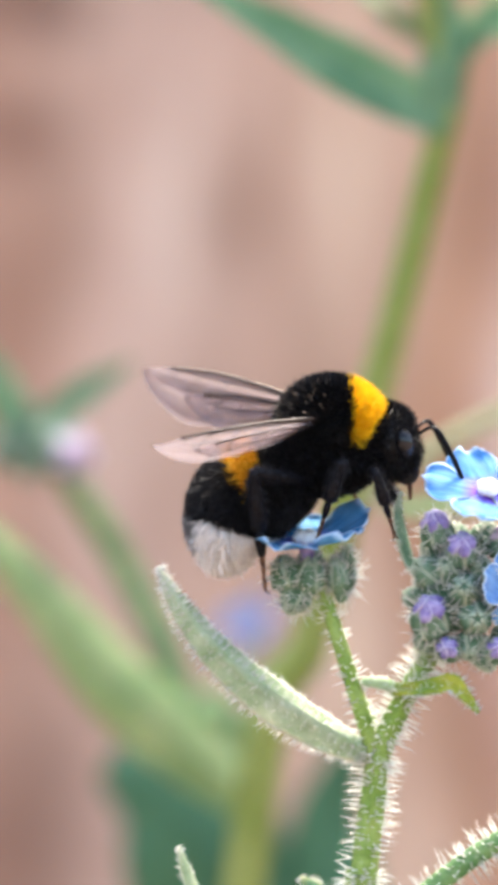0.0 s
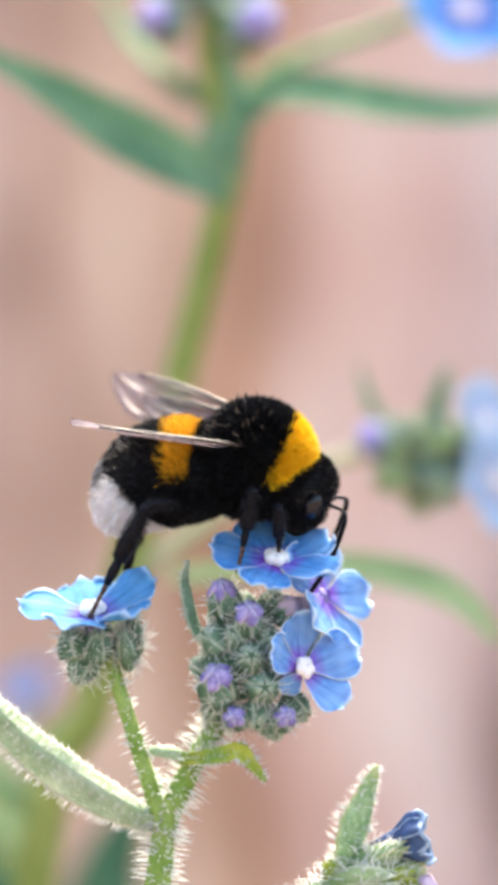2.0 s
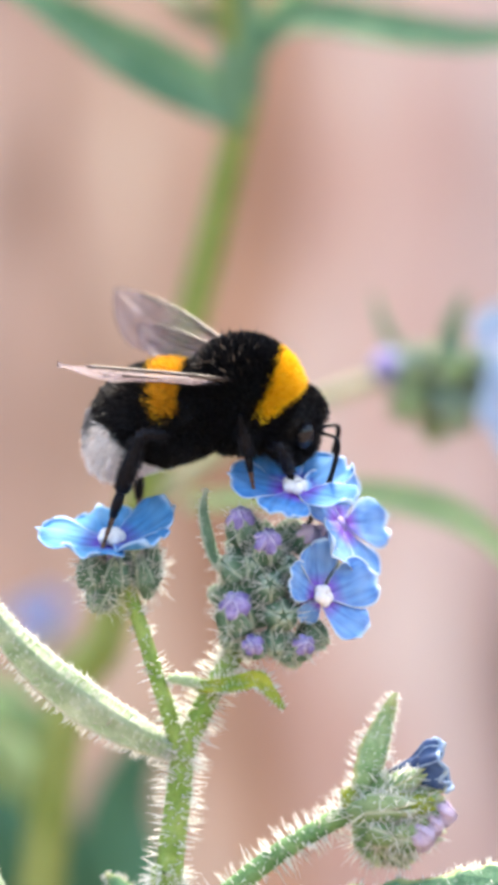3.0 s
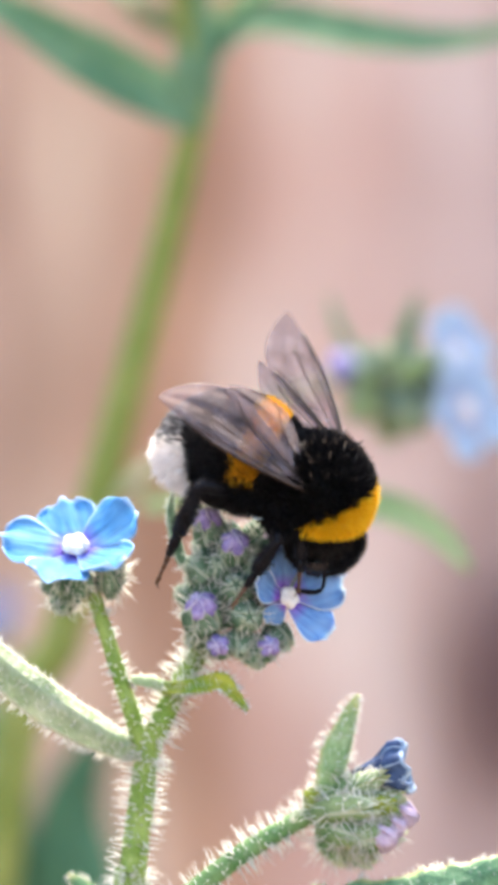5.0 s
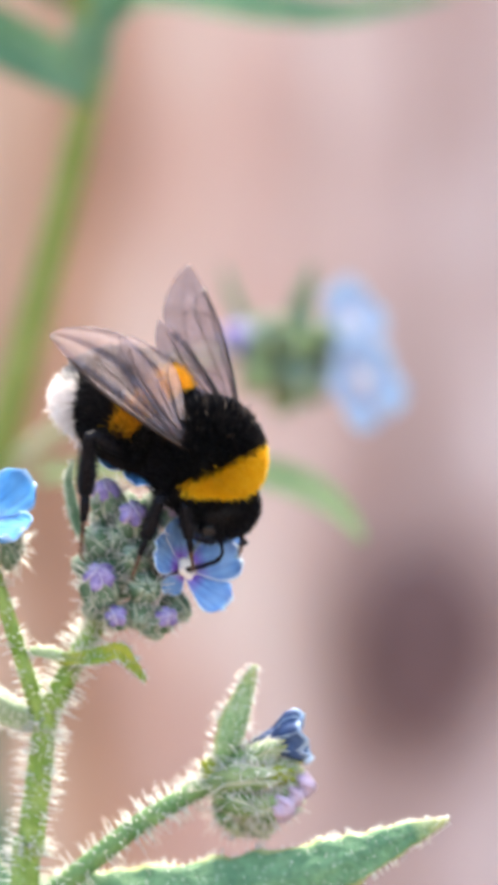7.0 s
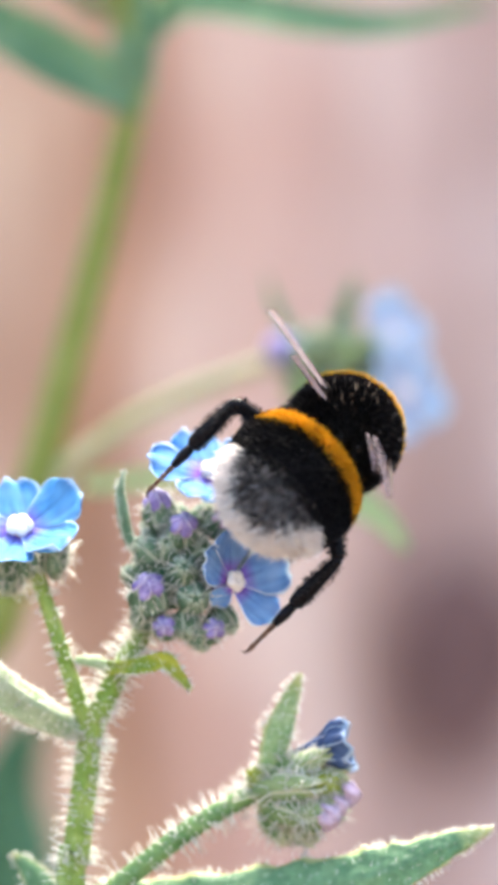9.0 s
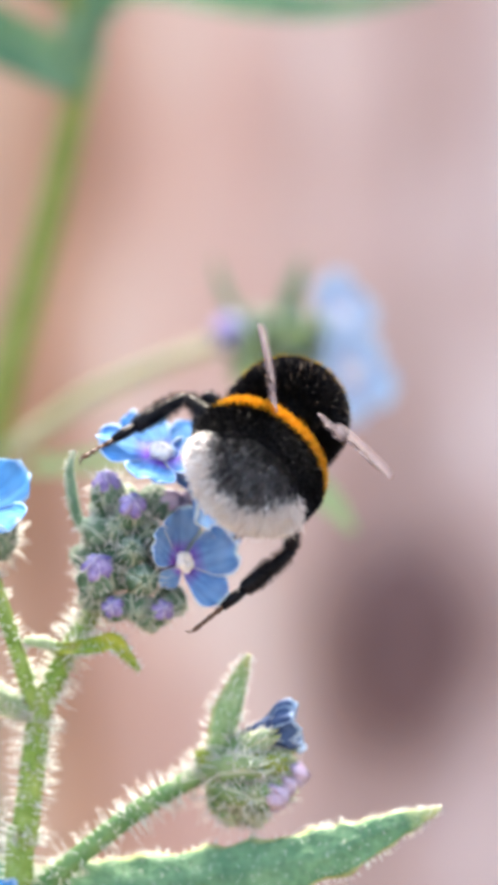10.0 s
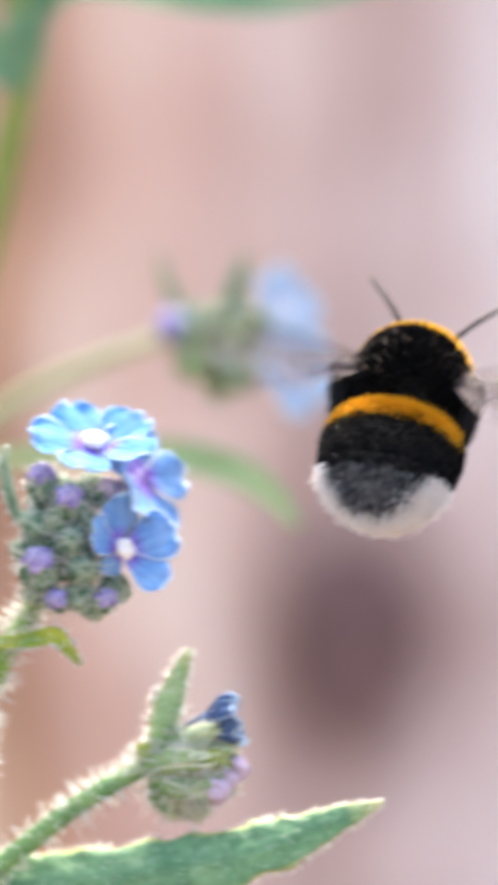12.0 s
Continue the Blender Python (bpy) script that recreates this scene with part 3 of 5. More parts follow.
fence = thing("fence", V(0, 210, 0), "weathered reddish wooden fence of upright boards", "fence", kind="structure")
for i in range(-7, 8):
    bx = -72 + i * 152
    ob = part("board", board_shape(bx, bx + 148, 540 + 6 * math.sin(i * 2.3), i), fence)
    if i == 0:
        ks = Shape(KNOT_WOOD)
        kverts, kfaces = [], []
        kn = 40
        for ring in range(6):
            q = ring / 5
            for a in range(kn):
                th = math.tau * a / kn
                wob = 1 + 0.06 * math.sin(3 * th + 1) + 0.03 * math.sin(7 * th)
                kverts.append(KNOT + V(7.1 * q * wob * math.cos(th), -1.2 + 0.8 * q * q, 10.9 * q * wob * math.sin(th)))
        for ring in range(5):
            for a in range(kn):
                a2 = (a + 1) % kn
                kfaces.append((ring * kn + a, ring * kn + a2, (ring + 1) * kn + a2, (ring + 1) * kn + a))
        ks.add(kverts, kfaces)
        part("knot", ks, ob, "dark oval knot in the wood")
for z in (120, 430):
    s = Shape(BOARD)
    s.tube([V(-1150, 235, z), V(1220, 235, z)], [28 * MM, 28 * MM], 4)
    part("rail", s, fence)

# ---- the flowering plant in front ----
plant = thing("alkanet_plant", V(-9, 0, 0), "bristly green plant with small sky-blue flowers", "plant")
stalk("stem", [V(-9, 2, -5), V(-9, 1, 90), V(-8, 0, 190), V(-7.6, 0.0, 277.9), V(-7.1, 0.0, 287.1), V(-6.4, 0.0, 293.2), V(-5.9, 0.0, 296.5), V(-3.9, 0.0, 300.8), V(-2.3, 1.0, 303.4), V(-1.1, 1.0, 306.3)],
      1.3, 0.62, plant, STEM, 1400, 1.5, "thick bristly stem", 120)
stalk("branch", [V(-6.4, 0.0, 295.7), V(-6.9, -0.5, 298.2), V(-8.2, -0.5, 302.4), V(-9.6, 0.0, 306.7), V(-10.2, 0.0, 308.7)], 0.62, 0.5, plant, STEM, 260, 0.9)
stalk("branch", [V(-7.6, 0.5, 282.0), V(-5.2, 0.0, 284.1), V(-0.2, -0.5, 288.2), V(3.0, -0.5, 290.3), V(6.4, 0.0, 292.1)], 0.8, 0.7, plant, STEM_BLUE, 420, 1.4)
leaf("leaf", [V(-6.6, -0.5, 296.5), V(-9.8, -2.0, 298.3), V(-13.9, -3.0, 301.0), V(-17.6, -3.0, 304.1), V(-20.4, -2.5, 307.5), V(-21.8, -2.0, 309.9)],
     1.6, (0.1, 0.35, 0.93), plant, LEAF_PALE, 0.0, 1500, 0.8, 0.06, "long pale downy leaf", fringe=420, tip=1.0, base=0.45, fold=0.8, peak=0.35)
leaf("leaf", [V(-8.1, 2.0, 282.7), V(-2.3, 0.0, 283.3), V(5.9, -2.0, 284.3), V(14.0, -3.0, 285.9), V(18.9, -3.0, 287.8), V(23.2, -3.0, 289.4)],
     2.6, (0.1, -0.35, -0.9), plant, LEAF, 0.25, 350, 0.7, 0.30, "broad green leaf with bristly edge", fringe=560, tip=1.0, base=0.75, peak=0.4, n=60)
leaf("bract", [V(-5.0, -0.5, 301.0), V(-3.7, -1.5, 301.0), V(-2.1, -2.0, 301.2), V(-0.8, -2.0, 301.5), V(0.1, -2.0, 300.7), V(1.2, -2.0, 299.4)],
     0.62, (0.2, 0.35, 0.95), plant, BRACT, 0.6, 120, 0.7, 0.12, "small yellowing bract", fringe=110, n=24, m=8, tip=0.85, base=0.6, peak=0.6)
leaf("bract", [V(-4.1, 0.0, 300.7), V(-5.3, -1.0, 301.4), V(-6.8, -1.0, 301.6), V(-7.3, -1.0, 301.4)],
     0.5, (0.2, 0.6, 0.8), plant, LEAF_PALE, 0.4, 40, 0.7, 0.06, fringe=50, n=16, m=6)
leaf("bract", [V(-6.2, 0.5, 296.9), V(-6.8, 1.5, 298.9), V(-7.1, 2.0, 300.3)], 0.6, (0.9, 0.3, 0), plant, LEAF_PALE, 0.4, 30, 0.7, fringe=40, n=14, m=6)
leaf("bract", [V(-18.1, 0.0, 284.4), V(-19.7, 0.0, 287.2), V(-20.5, 0.0, 289.6)], 0.5, (0.7, 0.6, 0.2), plant, LEAF_PALE, 0.4, 30, 0.6, fringe=40, n=14, m=6)
leaf("leaf", [V(-7.4, 1.0, 280.6), V(-8.8, 2.5, 283.4), V(-10.2, 3.0, 285.6), V(-11.8, 3.0, 287.2)], 1.2, (0.7, 0.4, 0.6), plant, LEAF, 0.3, 60, 0.7, 0.1, fringe=120, n=24, m=8)


def head_base(name, at, label, size=1.0):
    s = Shape(CALYX, DOWN)
    s.ball(at, (1.5 * MM * size, 1.4 * MM * size, 1.6 * MM * size), rings=10, segs=14)
    return part(name, s, plant, label, origin=at)


# flower head with one open flower
left_head = head_base("flower_head", V(-11.0, 0.0, 309.4), "small flower head with one open blue flower", 0.75)
for at, face, size, hairs, tall in [
        (V(-12.5, -0.6, 309.0), (-0.35, -0.35, 0.85), 1.15, 130, 1.0), (V(-12.0, -0.2, 307.6), (-0.3, -0.4, -0.85), 1.0, 150, 1.0), (V(-11.0, -1.0, 308.9), (0.1, -0.5, 0.8), 1.0, 100, 1.1),
        (V(-8.5, 0.0, 309.2), (0.12, -0.1, 1.0), 0.8, 330, 2.0), (V(-8.9, -0.5, 308.9), (-0.2, -0.5, 0.85), 0.8, 110, 1.4), (V(-10.9, 0.8, 310.0), (0.0, 0.4, 0.9), 1.0, 80, 1.0)]:
    calyx(left_head, at, face, size, hairs, tall=tall)
flower(left_head, V(-11.2, -1.0, 311.4), (-0.05, -0.40, 0.90), PETAL, 0.93, 0.3, 10)

# the large head
big_head = head_base("flower_head", V(-0.7, 1.0, 308.1), "crowded flower head with blue flowers and violet buds", 1.9)
BUDS = [
    (V(-1.7, -0.5, 312.2), (-0.2, -0.6, 0.75), 1.1, BUD), (V(-0.0, -2.0, 310.8), (0.0, -0.8, 0.6), 1.0, BUD),
    (V(-2.2, -1.5, 306.0), (-0.1, -0.75, 0.6), 1.3, BUD), (V(-0.9, -1.5, 303.9), (-0.15, -0.9, 0.15), 0.82, BUD),
    (V(2.4, -1.2, 303.8), (0.2, -0.85, 0.25), 0.85, BUD), (V(2.6, -0.2, 311.4), (0.3, -0.7, 0.6), 0.9, PINK), (V(3.7, 0.4, 311.6), (0.4, -0.7, 0.5), 0.8, PINK)]
for at, face, size, bud in BUDS:
    calyx(big_head, at, face, size, 80, bud, 0.45)
for at, face, size in [
        (V(-2.3, -1.0, 309.4), (-0.7, -0.5, 0.5), 1.05), (V(0.2, -2.0, 308.2), (0.0, -0.9, 0.2), 1.05), (V(-0.9, -1.5, 309.6), (-0.2, -0.8, 0.5), 0.95),
        (V(1.0, -2.0, 306.2), (0.1, -0.9, 0.0), 1.1), (V(0.6, -1.0, 304.3), (0.0, -0.6, -0.6), 1.0), (V(1.6, -0.5, 303.7), (0.3, -0.3, -0.8), 1.05),
        (V(3.2, 0.0, 304.7), (0.7, -0.3, -0.5), 1.0), (V(-2.9, 0.5, 307.5), (-0.9, -0.2, 0.2), 1.0), (V(-2.3, 0.0, 304.7), (-0.6, -0.4, -0.5), 0.95),
        (V(1.2, -1.0, 309.6), (0.3, -0.8, 0.3), 1.0), (V(2.4, 0.0, 307.5), (0.6, -0.5, 0.2), 1.0), (V(-0.4, 1.0, 311.6), (0.0, 0.2, 0.9), 1.0),
        (V(1.6, 1.0, 311.8), (0.3, 0.1, 0.9), 1.0), (V(4.1, 1.5, 309.1), (0.9, 0.0, 0.3), 1.0), (V(-1.7, 1.0, 310.8), (-0.8, 0.2, 0.5), 1.0)]:
    calyx(big_head, at, face, size, 64)
flower(big_head, V(1.9, -1.0, 315.2), (0.12, -0.55, 0.82), PETAL_LILAC, 0.84, 0.2, 12)
flower(big_head, V(5.4, 1.8, 312.7), (0.74, -0.46, 0.36), PETAL_SKY, 0.84, 0.9, 4, eye=False)
flower(big_head, V(3.8, -2.0, 307.5), (0.64, -0.70, 0.28), PETAL_SKY, 0.75, 0.0, 20,
       ways=(((-0.25, 0.2, 0.92), 14, 0.95), ((0.61, 0.70, 0.20), 26, 1.02), ((0.60, 0.26, -0.74), 16, 0.95), ((-0.26, -0.56, -0.74), -55, 0.5), ((-0.72, -0.45, 0.35), 12, 0.85)))
leaf("bract", [V(-2.3, 0.0, 308.5), V(-3.6, 0.0, 310.0), V(-4.3, 0.0, 312.2), V(-4.6, 0.0, 314.0), V(-4.4, 0.0, 315.3)],
     0.55, (0.7, 0.7, 0.1), big_head, CALYX, 0.4, 30, 0.5, fringe=50, n=20, m=6)

# the half-closed head on the side branch
bud_head = head_base("flower_head", V(8.1, 0.0, 291.6), "downy half-closed flower head with one withered blue flower", 1.3)
leaf("bract", [V(6.9, -0.5, 292.1), V(7.4, -1.0, 294.9), V(8.3, -0.5, 297.8), V(9.3, 0.0, 300.5)], 1.1, (0.9, 0.4, 0.1), bud_head, SPIKE, 0.4, 200, 0.9, 0.25, "pointed bristly bract", fringe=170, n=30, m=8, tip=0.95)
for k, (at, face, size, bud, tall) in enumerate([
        (V(8.6, -0.5, 293.6), (0.90, -0.15, 0.40), 0.95, None, 2.3), (V(9.3, -1.2, 293.9), (0.86, -0.3, 0.42), 0.80, None, 2.2), (V(8.0, -1.8, 292.2), (0.92, -0.35, 0.10), 1.05, None, 1.9), (V(9.9, -1.6, 292.4), (0.95, -0.3, 0.10), 0.85, None, 1.8),
        (V(10.9, -1.0, 292.9), (0.95, -0.2, 0.15), 0.75, None, 1.7), (V(8.0, -1.6, 290.6), (0.80, -0.45, -0.25), 1.0, None, 1.7), (V(9.9, -1.8, 290.3), (0.90, -0.4, -0.05), 1.15, PINK, 1.0), (V(11.6, -0.8, 291.9), (0.95, -0.3, -0.1), 1.0, PINK, 1.0),
        (V(11.0, -1.4, 291.0), (0.9, -0.4, 0.0), 0.9, PINK, 1.0), (V(7.4, 0.0, 289.7), (0.5, -0.4, -0.75), 1.0, None, 1.4), (V(9.0, -0.2, 289.3), (0.75, -0.2, -0.6), 0.95, None, 1.4), (V(6.2, -0.5, 292.6), (-0.45, -0.4, 0.75), 0.7, None, 1.3), (V(10.8, 0.8, 290.6), (0.85, 0.3, -0.2), 1.0, None, 1.5)]):
    calyx(bud_head, at, face, size, 170, bud, 0.25, BRACT if at.x < 0.0065 or k == 3 else CALYX_PALE if size > 0.8 else SPIKE, tall)
# a withered flower: five crumpled lobes, shrunk to a funnel with pale curled lips
s = Shape(PETAL_OLD, PETAL_PALE)
funnel = frame_to(V(8.9, -0.8, 294.5), (0.95, -0.12, 0.24))
rows = []
for i in range(17):
    t = i / 16
    row = []
    for k in range(41):
        a = math.tau * k / 40
        lobe = math.sin(2.5 * a + 0.6)
        r = 0.42 + 1.45 * t ** 1.4 * (1 + 0.16 * math.sin(5 * a + 1.2) * t) + 0.28 * t * noise.noise(Vector((math.cos(a) * 2.2, math.sin(a) * 2.2, t * 3.5)))
        r -= 0.55 * max(0.0, t - 0.8) / 0.2 * (0.5 + 0.5 * math.sin(3 * a))
        z = (3.5 + 0.7 * abs(lobe) + 0.5 * noise.noise(Vector((math.cos(a) * 3, math.sin(a) * 3, 7.0)))) * t
        row.append(funnel @ (Vector((r * 1.15 * math.cos(a), r * 0.9 * math.sin(a), z)) * MM))
    rows.append(row)
s.sheet(rows, 0.10 * MM)
for k0, k1 in ((1, 8), (11, 17), (21, 26), (30, 38)):
    s.tube(smooth(rows[16][k0:k1], 16), [0.16 * MM * math.sin(math.pi * (q + 1) / 17) + 0.03 * MM for q in range(16)], 6, 1)
for k in (3, 9, 14, 33, 37):
    s.tube(smooth([rows[q][k] for q in (6, 9, 12, 15)], 10), [0.09 * MM] * 10, 5, 1)
part("withered_flower", s, bud_head, "crumpled dark blue withered flower")

# the low head on the side shoot
low_head = head_base("flower_head", V(-11.7, -2.0, 278.0), "blue flower on a low side shoot", 1.0)
for dx, dz in ((-1.5, 0), (1.5, 0.3), (0, -1)):
    calyx(low_head, V(-11.7, -2.0, 278.4) + V(dx, 0, dz), (dx * 0.3, -0.3, 0.8), 1.0, 90)
flower(low_head, V(-11.5, -3.0, 280.7), (0.05, -0.45, 0.88), PETAL, 0.95, 0.1, 14)
stalk("branch", [V(-8.0, 0.0, 272.0), V(-9.7, -1.0, 275.2), V(-11.5, -2.0, 278.0)], 0.6, 0.5, plant, STEM, 120, 0.9)

# ---- the tall plant behind ----
back = thing("tall_alkanet_plant", V(-25, 52, 0), "taller alkanet plant with long green leaves", "plant")
stalk("stem", [V(-30, 54, -5), V(-28, 52, 150), V(-18.4, 50.0, 280.7), V(-12.7, 50.0, 303.2), V(-9.0, 50.0, 317.9), V(-5.6, 50.0, 330.3), V(-2.6, 50.0, 342.7), V(-1.8, 50.0, 346.8), V(-3.4, 50.0, 355.6), V(-3.2, 50.0, 362.0)], 2.15, 0.75, back, STEM_FAR, 0, n=60)
leaf("leaf", [V(-1.7, 50.0, 345.2), V(-6.4, 48.0, 346.9), V(-11.4, 46.0, 349.4), V(-16.3, 44.0, 352.4), V(-23.0, 42.0, 356.2)], 2.7, (0.3, 0.5, 0.8), back, LEAF_FAR, -0.4, tip=0.95, base=0.8)
leaf("leaf", [V(-1.2, 50.0, 347.3), V(0.4, 50.0, 350.9), V(3.6, 50.0, 352.8), V(11.9, 50.0, 351.5), V(19.2, 50.0, 351.1), V(27.5, 50.0, 352.8)], 1.9, (0.1, 0.6, 0.8), back, LEAF_FAR, 0.4, tip=0.9, base=0.5, peak=0.55)
leaf("leaf", [V(-3.2, 55.0, 353.2), V(-6.5, 58.0, 354.8), V(-9.8, 60.0, 358.3), V(-12.3, 62.0, 362.2)], 2.4, (0.6, 0.4, -0.6), back, LEAF_FAR, 0.3)
leaf("leaf", [V(-2.0, 49.0, 344.2), V(-1.8, 49.0, 349.0), V(-1.9, 50.0, 354.1), V(-2.6, 52.0, 359.8)], 1.9, (0.9, 0.2, 0.1), back, LEAF_FAR, 0.5, n=20, base=0.6)
stalk("branch", [V(-1.3, 52.0, 351.6), V(2.8, 54.0, 355.4), V(9.3, 56.0, 357.9), V(16.8, 58.0, 360.9)], 0.7, 0.5, back, STEM_BLUE, 0)
stalk("branch", [V(-10.4, 50.0, 312.4), V(-6.1, 50.0, 316.0), V(-0.6, 50.0, 319.7), V(7.2, 48.0, 322.9), V(11.8, 46.0, 323.8)], 0.85, 0.6, back, STEM_PALE, 0)
leaf("leaf", [V(-6.4, 46.0, 313.4), V(2.7, 44.0, 314.1), V(9.4, 42.0, 314.0), V(14.3, 40.0, 312.8), V(17.4, 38.0, 311.0), V(19.5, 36.0, 308.4)], 1.4, (0.2, 0.5, 0.8), back, LEAF_LIGHT, 0.4, tip=0.9, base=0.5, peak=0.6)


def far_head(parent, at, label):
    s = Shape(CALYX)
    s.ball(at, (1.2 * MM, 1.1 * MM, 1.3 * MM), rings=8, segs=12)
    return part("flower_head", s, parent, label, origin=at)


fh = far_head(back, V(14.4, 46.0, 322.8), "green flower head with open blue flowers")
for k in range(17):
    a, d = k * 2.4, 0.85 * math.sqrt(k)
    calyx(fh, V(14.2, 46.0, 322.8) + V(d * 1.05 * math.cos(a), RNG.uniform(-2, 1), d * 0.95 * math.sin(a)), (math.cos(a), -0.7, math.sin(a) + 0.3), RNG.uniform(0.8, 1.15), 30, None, 0.5, (LEAF_LIGHT, CALYX_PALE, CALYX)[k % 3])
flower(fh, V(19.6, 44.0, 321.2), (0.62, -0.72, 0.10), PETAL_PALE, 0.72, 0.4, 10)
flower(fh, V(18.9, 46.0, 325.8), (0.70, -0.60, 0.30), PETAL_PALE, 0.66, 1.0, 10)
calyx(fh, V(10.9, 45.0, 324.0), (-0.7, -0.5, 0.3), 1.4, 10, BUD, 0.2)
leaf("bract", [V(14.4, 46.0, 324.7), V(15.1, 46.0, 327.4), V(16.0, 46.0, 330.6)], 0.9, (0.8, 0.5, 0), fh, LEAF_FAR, 0.3, n=14, m=6)
leaf("bract", [V(11.7, 46.0, 324.7), V(9.8, 46.0, 327.4), V(8.7, 46.0, 330.6)], 0.5, (0.8, 0.5, 0), fh, LEAF_FAR, 0.3, n=14, m=6)
th = far_head(back, V(-3.4, 50.0, 360.2), "top flower head with violet buds")
for u in (0, 1, 2, 3, 4):
    calyx(th, V(-3.4, 50.0, 360.2) + V(-3.5 + 1.8 * u, 0, 0.6 * (u % 2)), (-0.6 + 0.3 * u, -0.4, 0.5), 1.2, 10, BUD if u % 2 else None, 0.2)
calyx(th, V(-6.8, 48.0, 358.2), (-0.5, -0.7, 0.2), 1.6, 10, BUD, 0.2)
calyx(th, V(-0.2, 47.0, 357.8), (0.4, -0.8, 0.2), 1.9, 10, BUD, 0.2)
rh = far_head(back, V(18.0, 58.0, 361.1), "blue flower on a side shoot")
flower(rh, V(17.7, 56.0, 359.8), (0.1, -0.8, 0.5), PETAL_LILAC, 1.0, 0.3, 10)

# ---- the plant behind on the other side ----
side = thing("leafy_alkanet_plant", V(-50, 72, 0), "leafy alkanet plant with broad leaves and one bud", "plant")
stalk("stem", [V(-52, 74, -5), V(-50, 72, 120), V(-19.8, 70.0, 275.0), V(-24.6, 70.0, 297.5), V(-29.6, 70.0, 308.6), V(-33.6, 68.0, 315.3), V(-36.8, 66.0, 320.1)], 1.8, 0.9, side, STEM_BLUE, 0, n=50)
leaf("leaf", [V(-17.2, 66.0, 288.2), V(-22.7, 63.0, 293.1), V(-29.6, 60.0, 299.8), V(-36.1, 58.0, 307.4), V(-42.9, 56.0, 314.4)], 3.3, (0.5, 0.5, 0.7), side, LEAF_LIGHT, 0.4, tip=0.9, base=0.5)
leaf("leaf", [V(-36.8, 66.0, 320.1), V(-33.8, 65.0, 322.0), V(-30.9, 64.0, 323.9), V(-28.2, 63.0, 325.8)], 1.5, (-0.4, 0.6, 0.7), side, LEAF_FAR, 0.3, n=20)
leaf("leaf", [V(-36.8, 66.0, 318.7), V(-38.6, 65.0, 322.0), V(-41.4, 64.0, 327.7)], 2.0, (0.8, 0.5, 0.2), side, LEAF_FAR, 0.3, n=20)
leaf("leaf", [V(-17.5, 84.0, 268.8), V(-20.4, 82.0, 276.9), V(-23.2, 80.0, 283.9), V(-26.7, 80.0, 288.8), V(-31.6, 80.0, 291.2)], 7.5, (0.8, 0.3, 0.5), side, LEAF_DARK, 0.3, tip=0.8, base=0.7, label="broad dark green leaf")
leaf("leaf", [V(-7.9, 84.0, 269.9), V(-11.4, 84.0, 278.7), V(-12.4, 84.0, 285.7), V(-9.9, 84.0, 293.1)], 4.0, (0.9, 0.3, 0.3), side, LEAF_DARK, 0.3, tip=0.8, base=0.7)
lh = far_head(side, V(-36.3, 66.0, 317.7), "green flower head with one pale bud")
calyx(lh, V(-34.2, 64.0, 318.2), (0.5, -0.8, -0.1), 2.0, 10, PINK, 0.2)
for k in range(5):
    calyx(lh, V(-36.8, 66.0, 318.2) + V(-2.5 + k, 0, 1.5 * math.sin(k * 2)), (-0.5 + 0.2 * k, -0.4, 0.6), 1.2, 10)
sh = far_head(side, V(-18.8, 100.0, 299.6), "blue flower half hidden behind the stems")
flower(sh, V(-19.9, 98.0, 302.4), (-0.5, -0.5, 0.7), PETAL_LILAC, 0.5, 0.3, 10)
stalk("branch", [V(-24.1, 70.0, 296.6), V(-21.0, 85.0, 297.9), V(-18.8, 100.0, 299.6)], 0.6, 0.5, side, STEM_BLUE, 0)

# ---- the bumblebee, in its own space: x forwards, y to its left, z up ----
O = Vector((0, 0, 0))
bee = thing("bumblebee", O, "black bumblebee with golden bands and white tail, feeding on the flowers", "bumblebee")
TH = (3.8 * MM, 3.8 * MM, 3.85 * MM)
SLOPE = Matrix.Rotation(radians(20), 3, "Y")
s = Shape(FUR_BLACK, FUR_BACKLIT)
s.ball(O, TH, -1, 0.22, 0.47, 16, 28, turn=SLOPE)
s.coat(O, TH, -0.98, 0.21, 30000, 0.95 * MM, 0.011 * MM, 0.15, 0, 0.47, turn=SLOPE)
# sparse pale strands on the upper rear, coloured as a rim light
s.coat(O, TH, -0.95, -0.25, 500, 1.40 * MM, 0.003 * MM, 0.1, 1, 0.47, lambda x, a: math.sin(a) > 0.35, SLOPE)
part("thorax", s, bee, "black furry thorax")
s = Shape(SHELL, FUR_YELLOW, FUR_BLACK)
s.ball(O, TH, 0.20, 0.93, 0.47, 10, 28, 0, SLOPE)
s.coat(O, TH, 0.12, 0.90, 32000, 0.95 * MM, 0.013 * MM, 0.0, 1, 0.47, lambda x, a: math.sin(a) > 0.12 + RNG.gauss(0, 0.10) and 0.19 + RNG.gauss(0, 0.03) < x < 0.40 + 0.42 * math.sin(a), SLOPE)
s.coat(O, TH, 0.20, 0.93, 10000, 0.85 * MM, 0.013 * MM, 0.0, 2, 0.47, lambda x, a: math.sin(a) < 0.18 or x > 0.43 + 0.42 * math.sin(a), SLOPE)
part("collar", s, bee, "golden yellow furry collar")

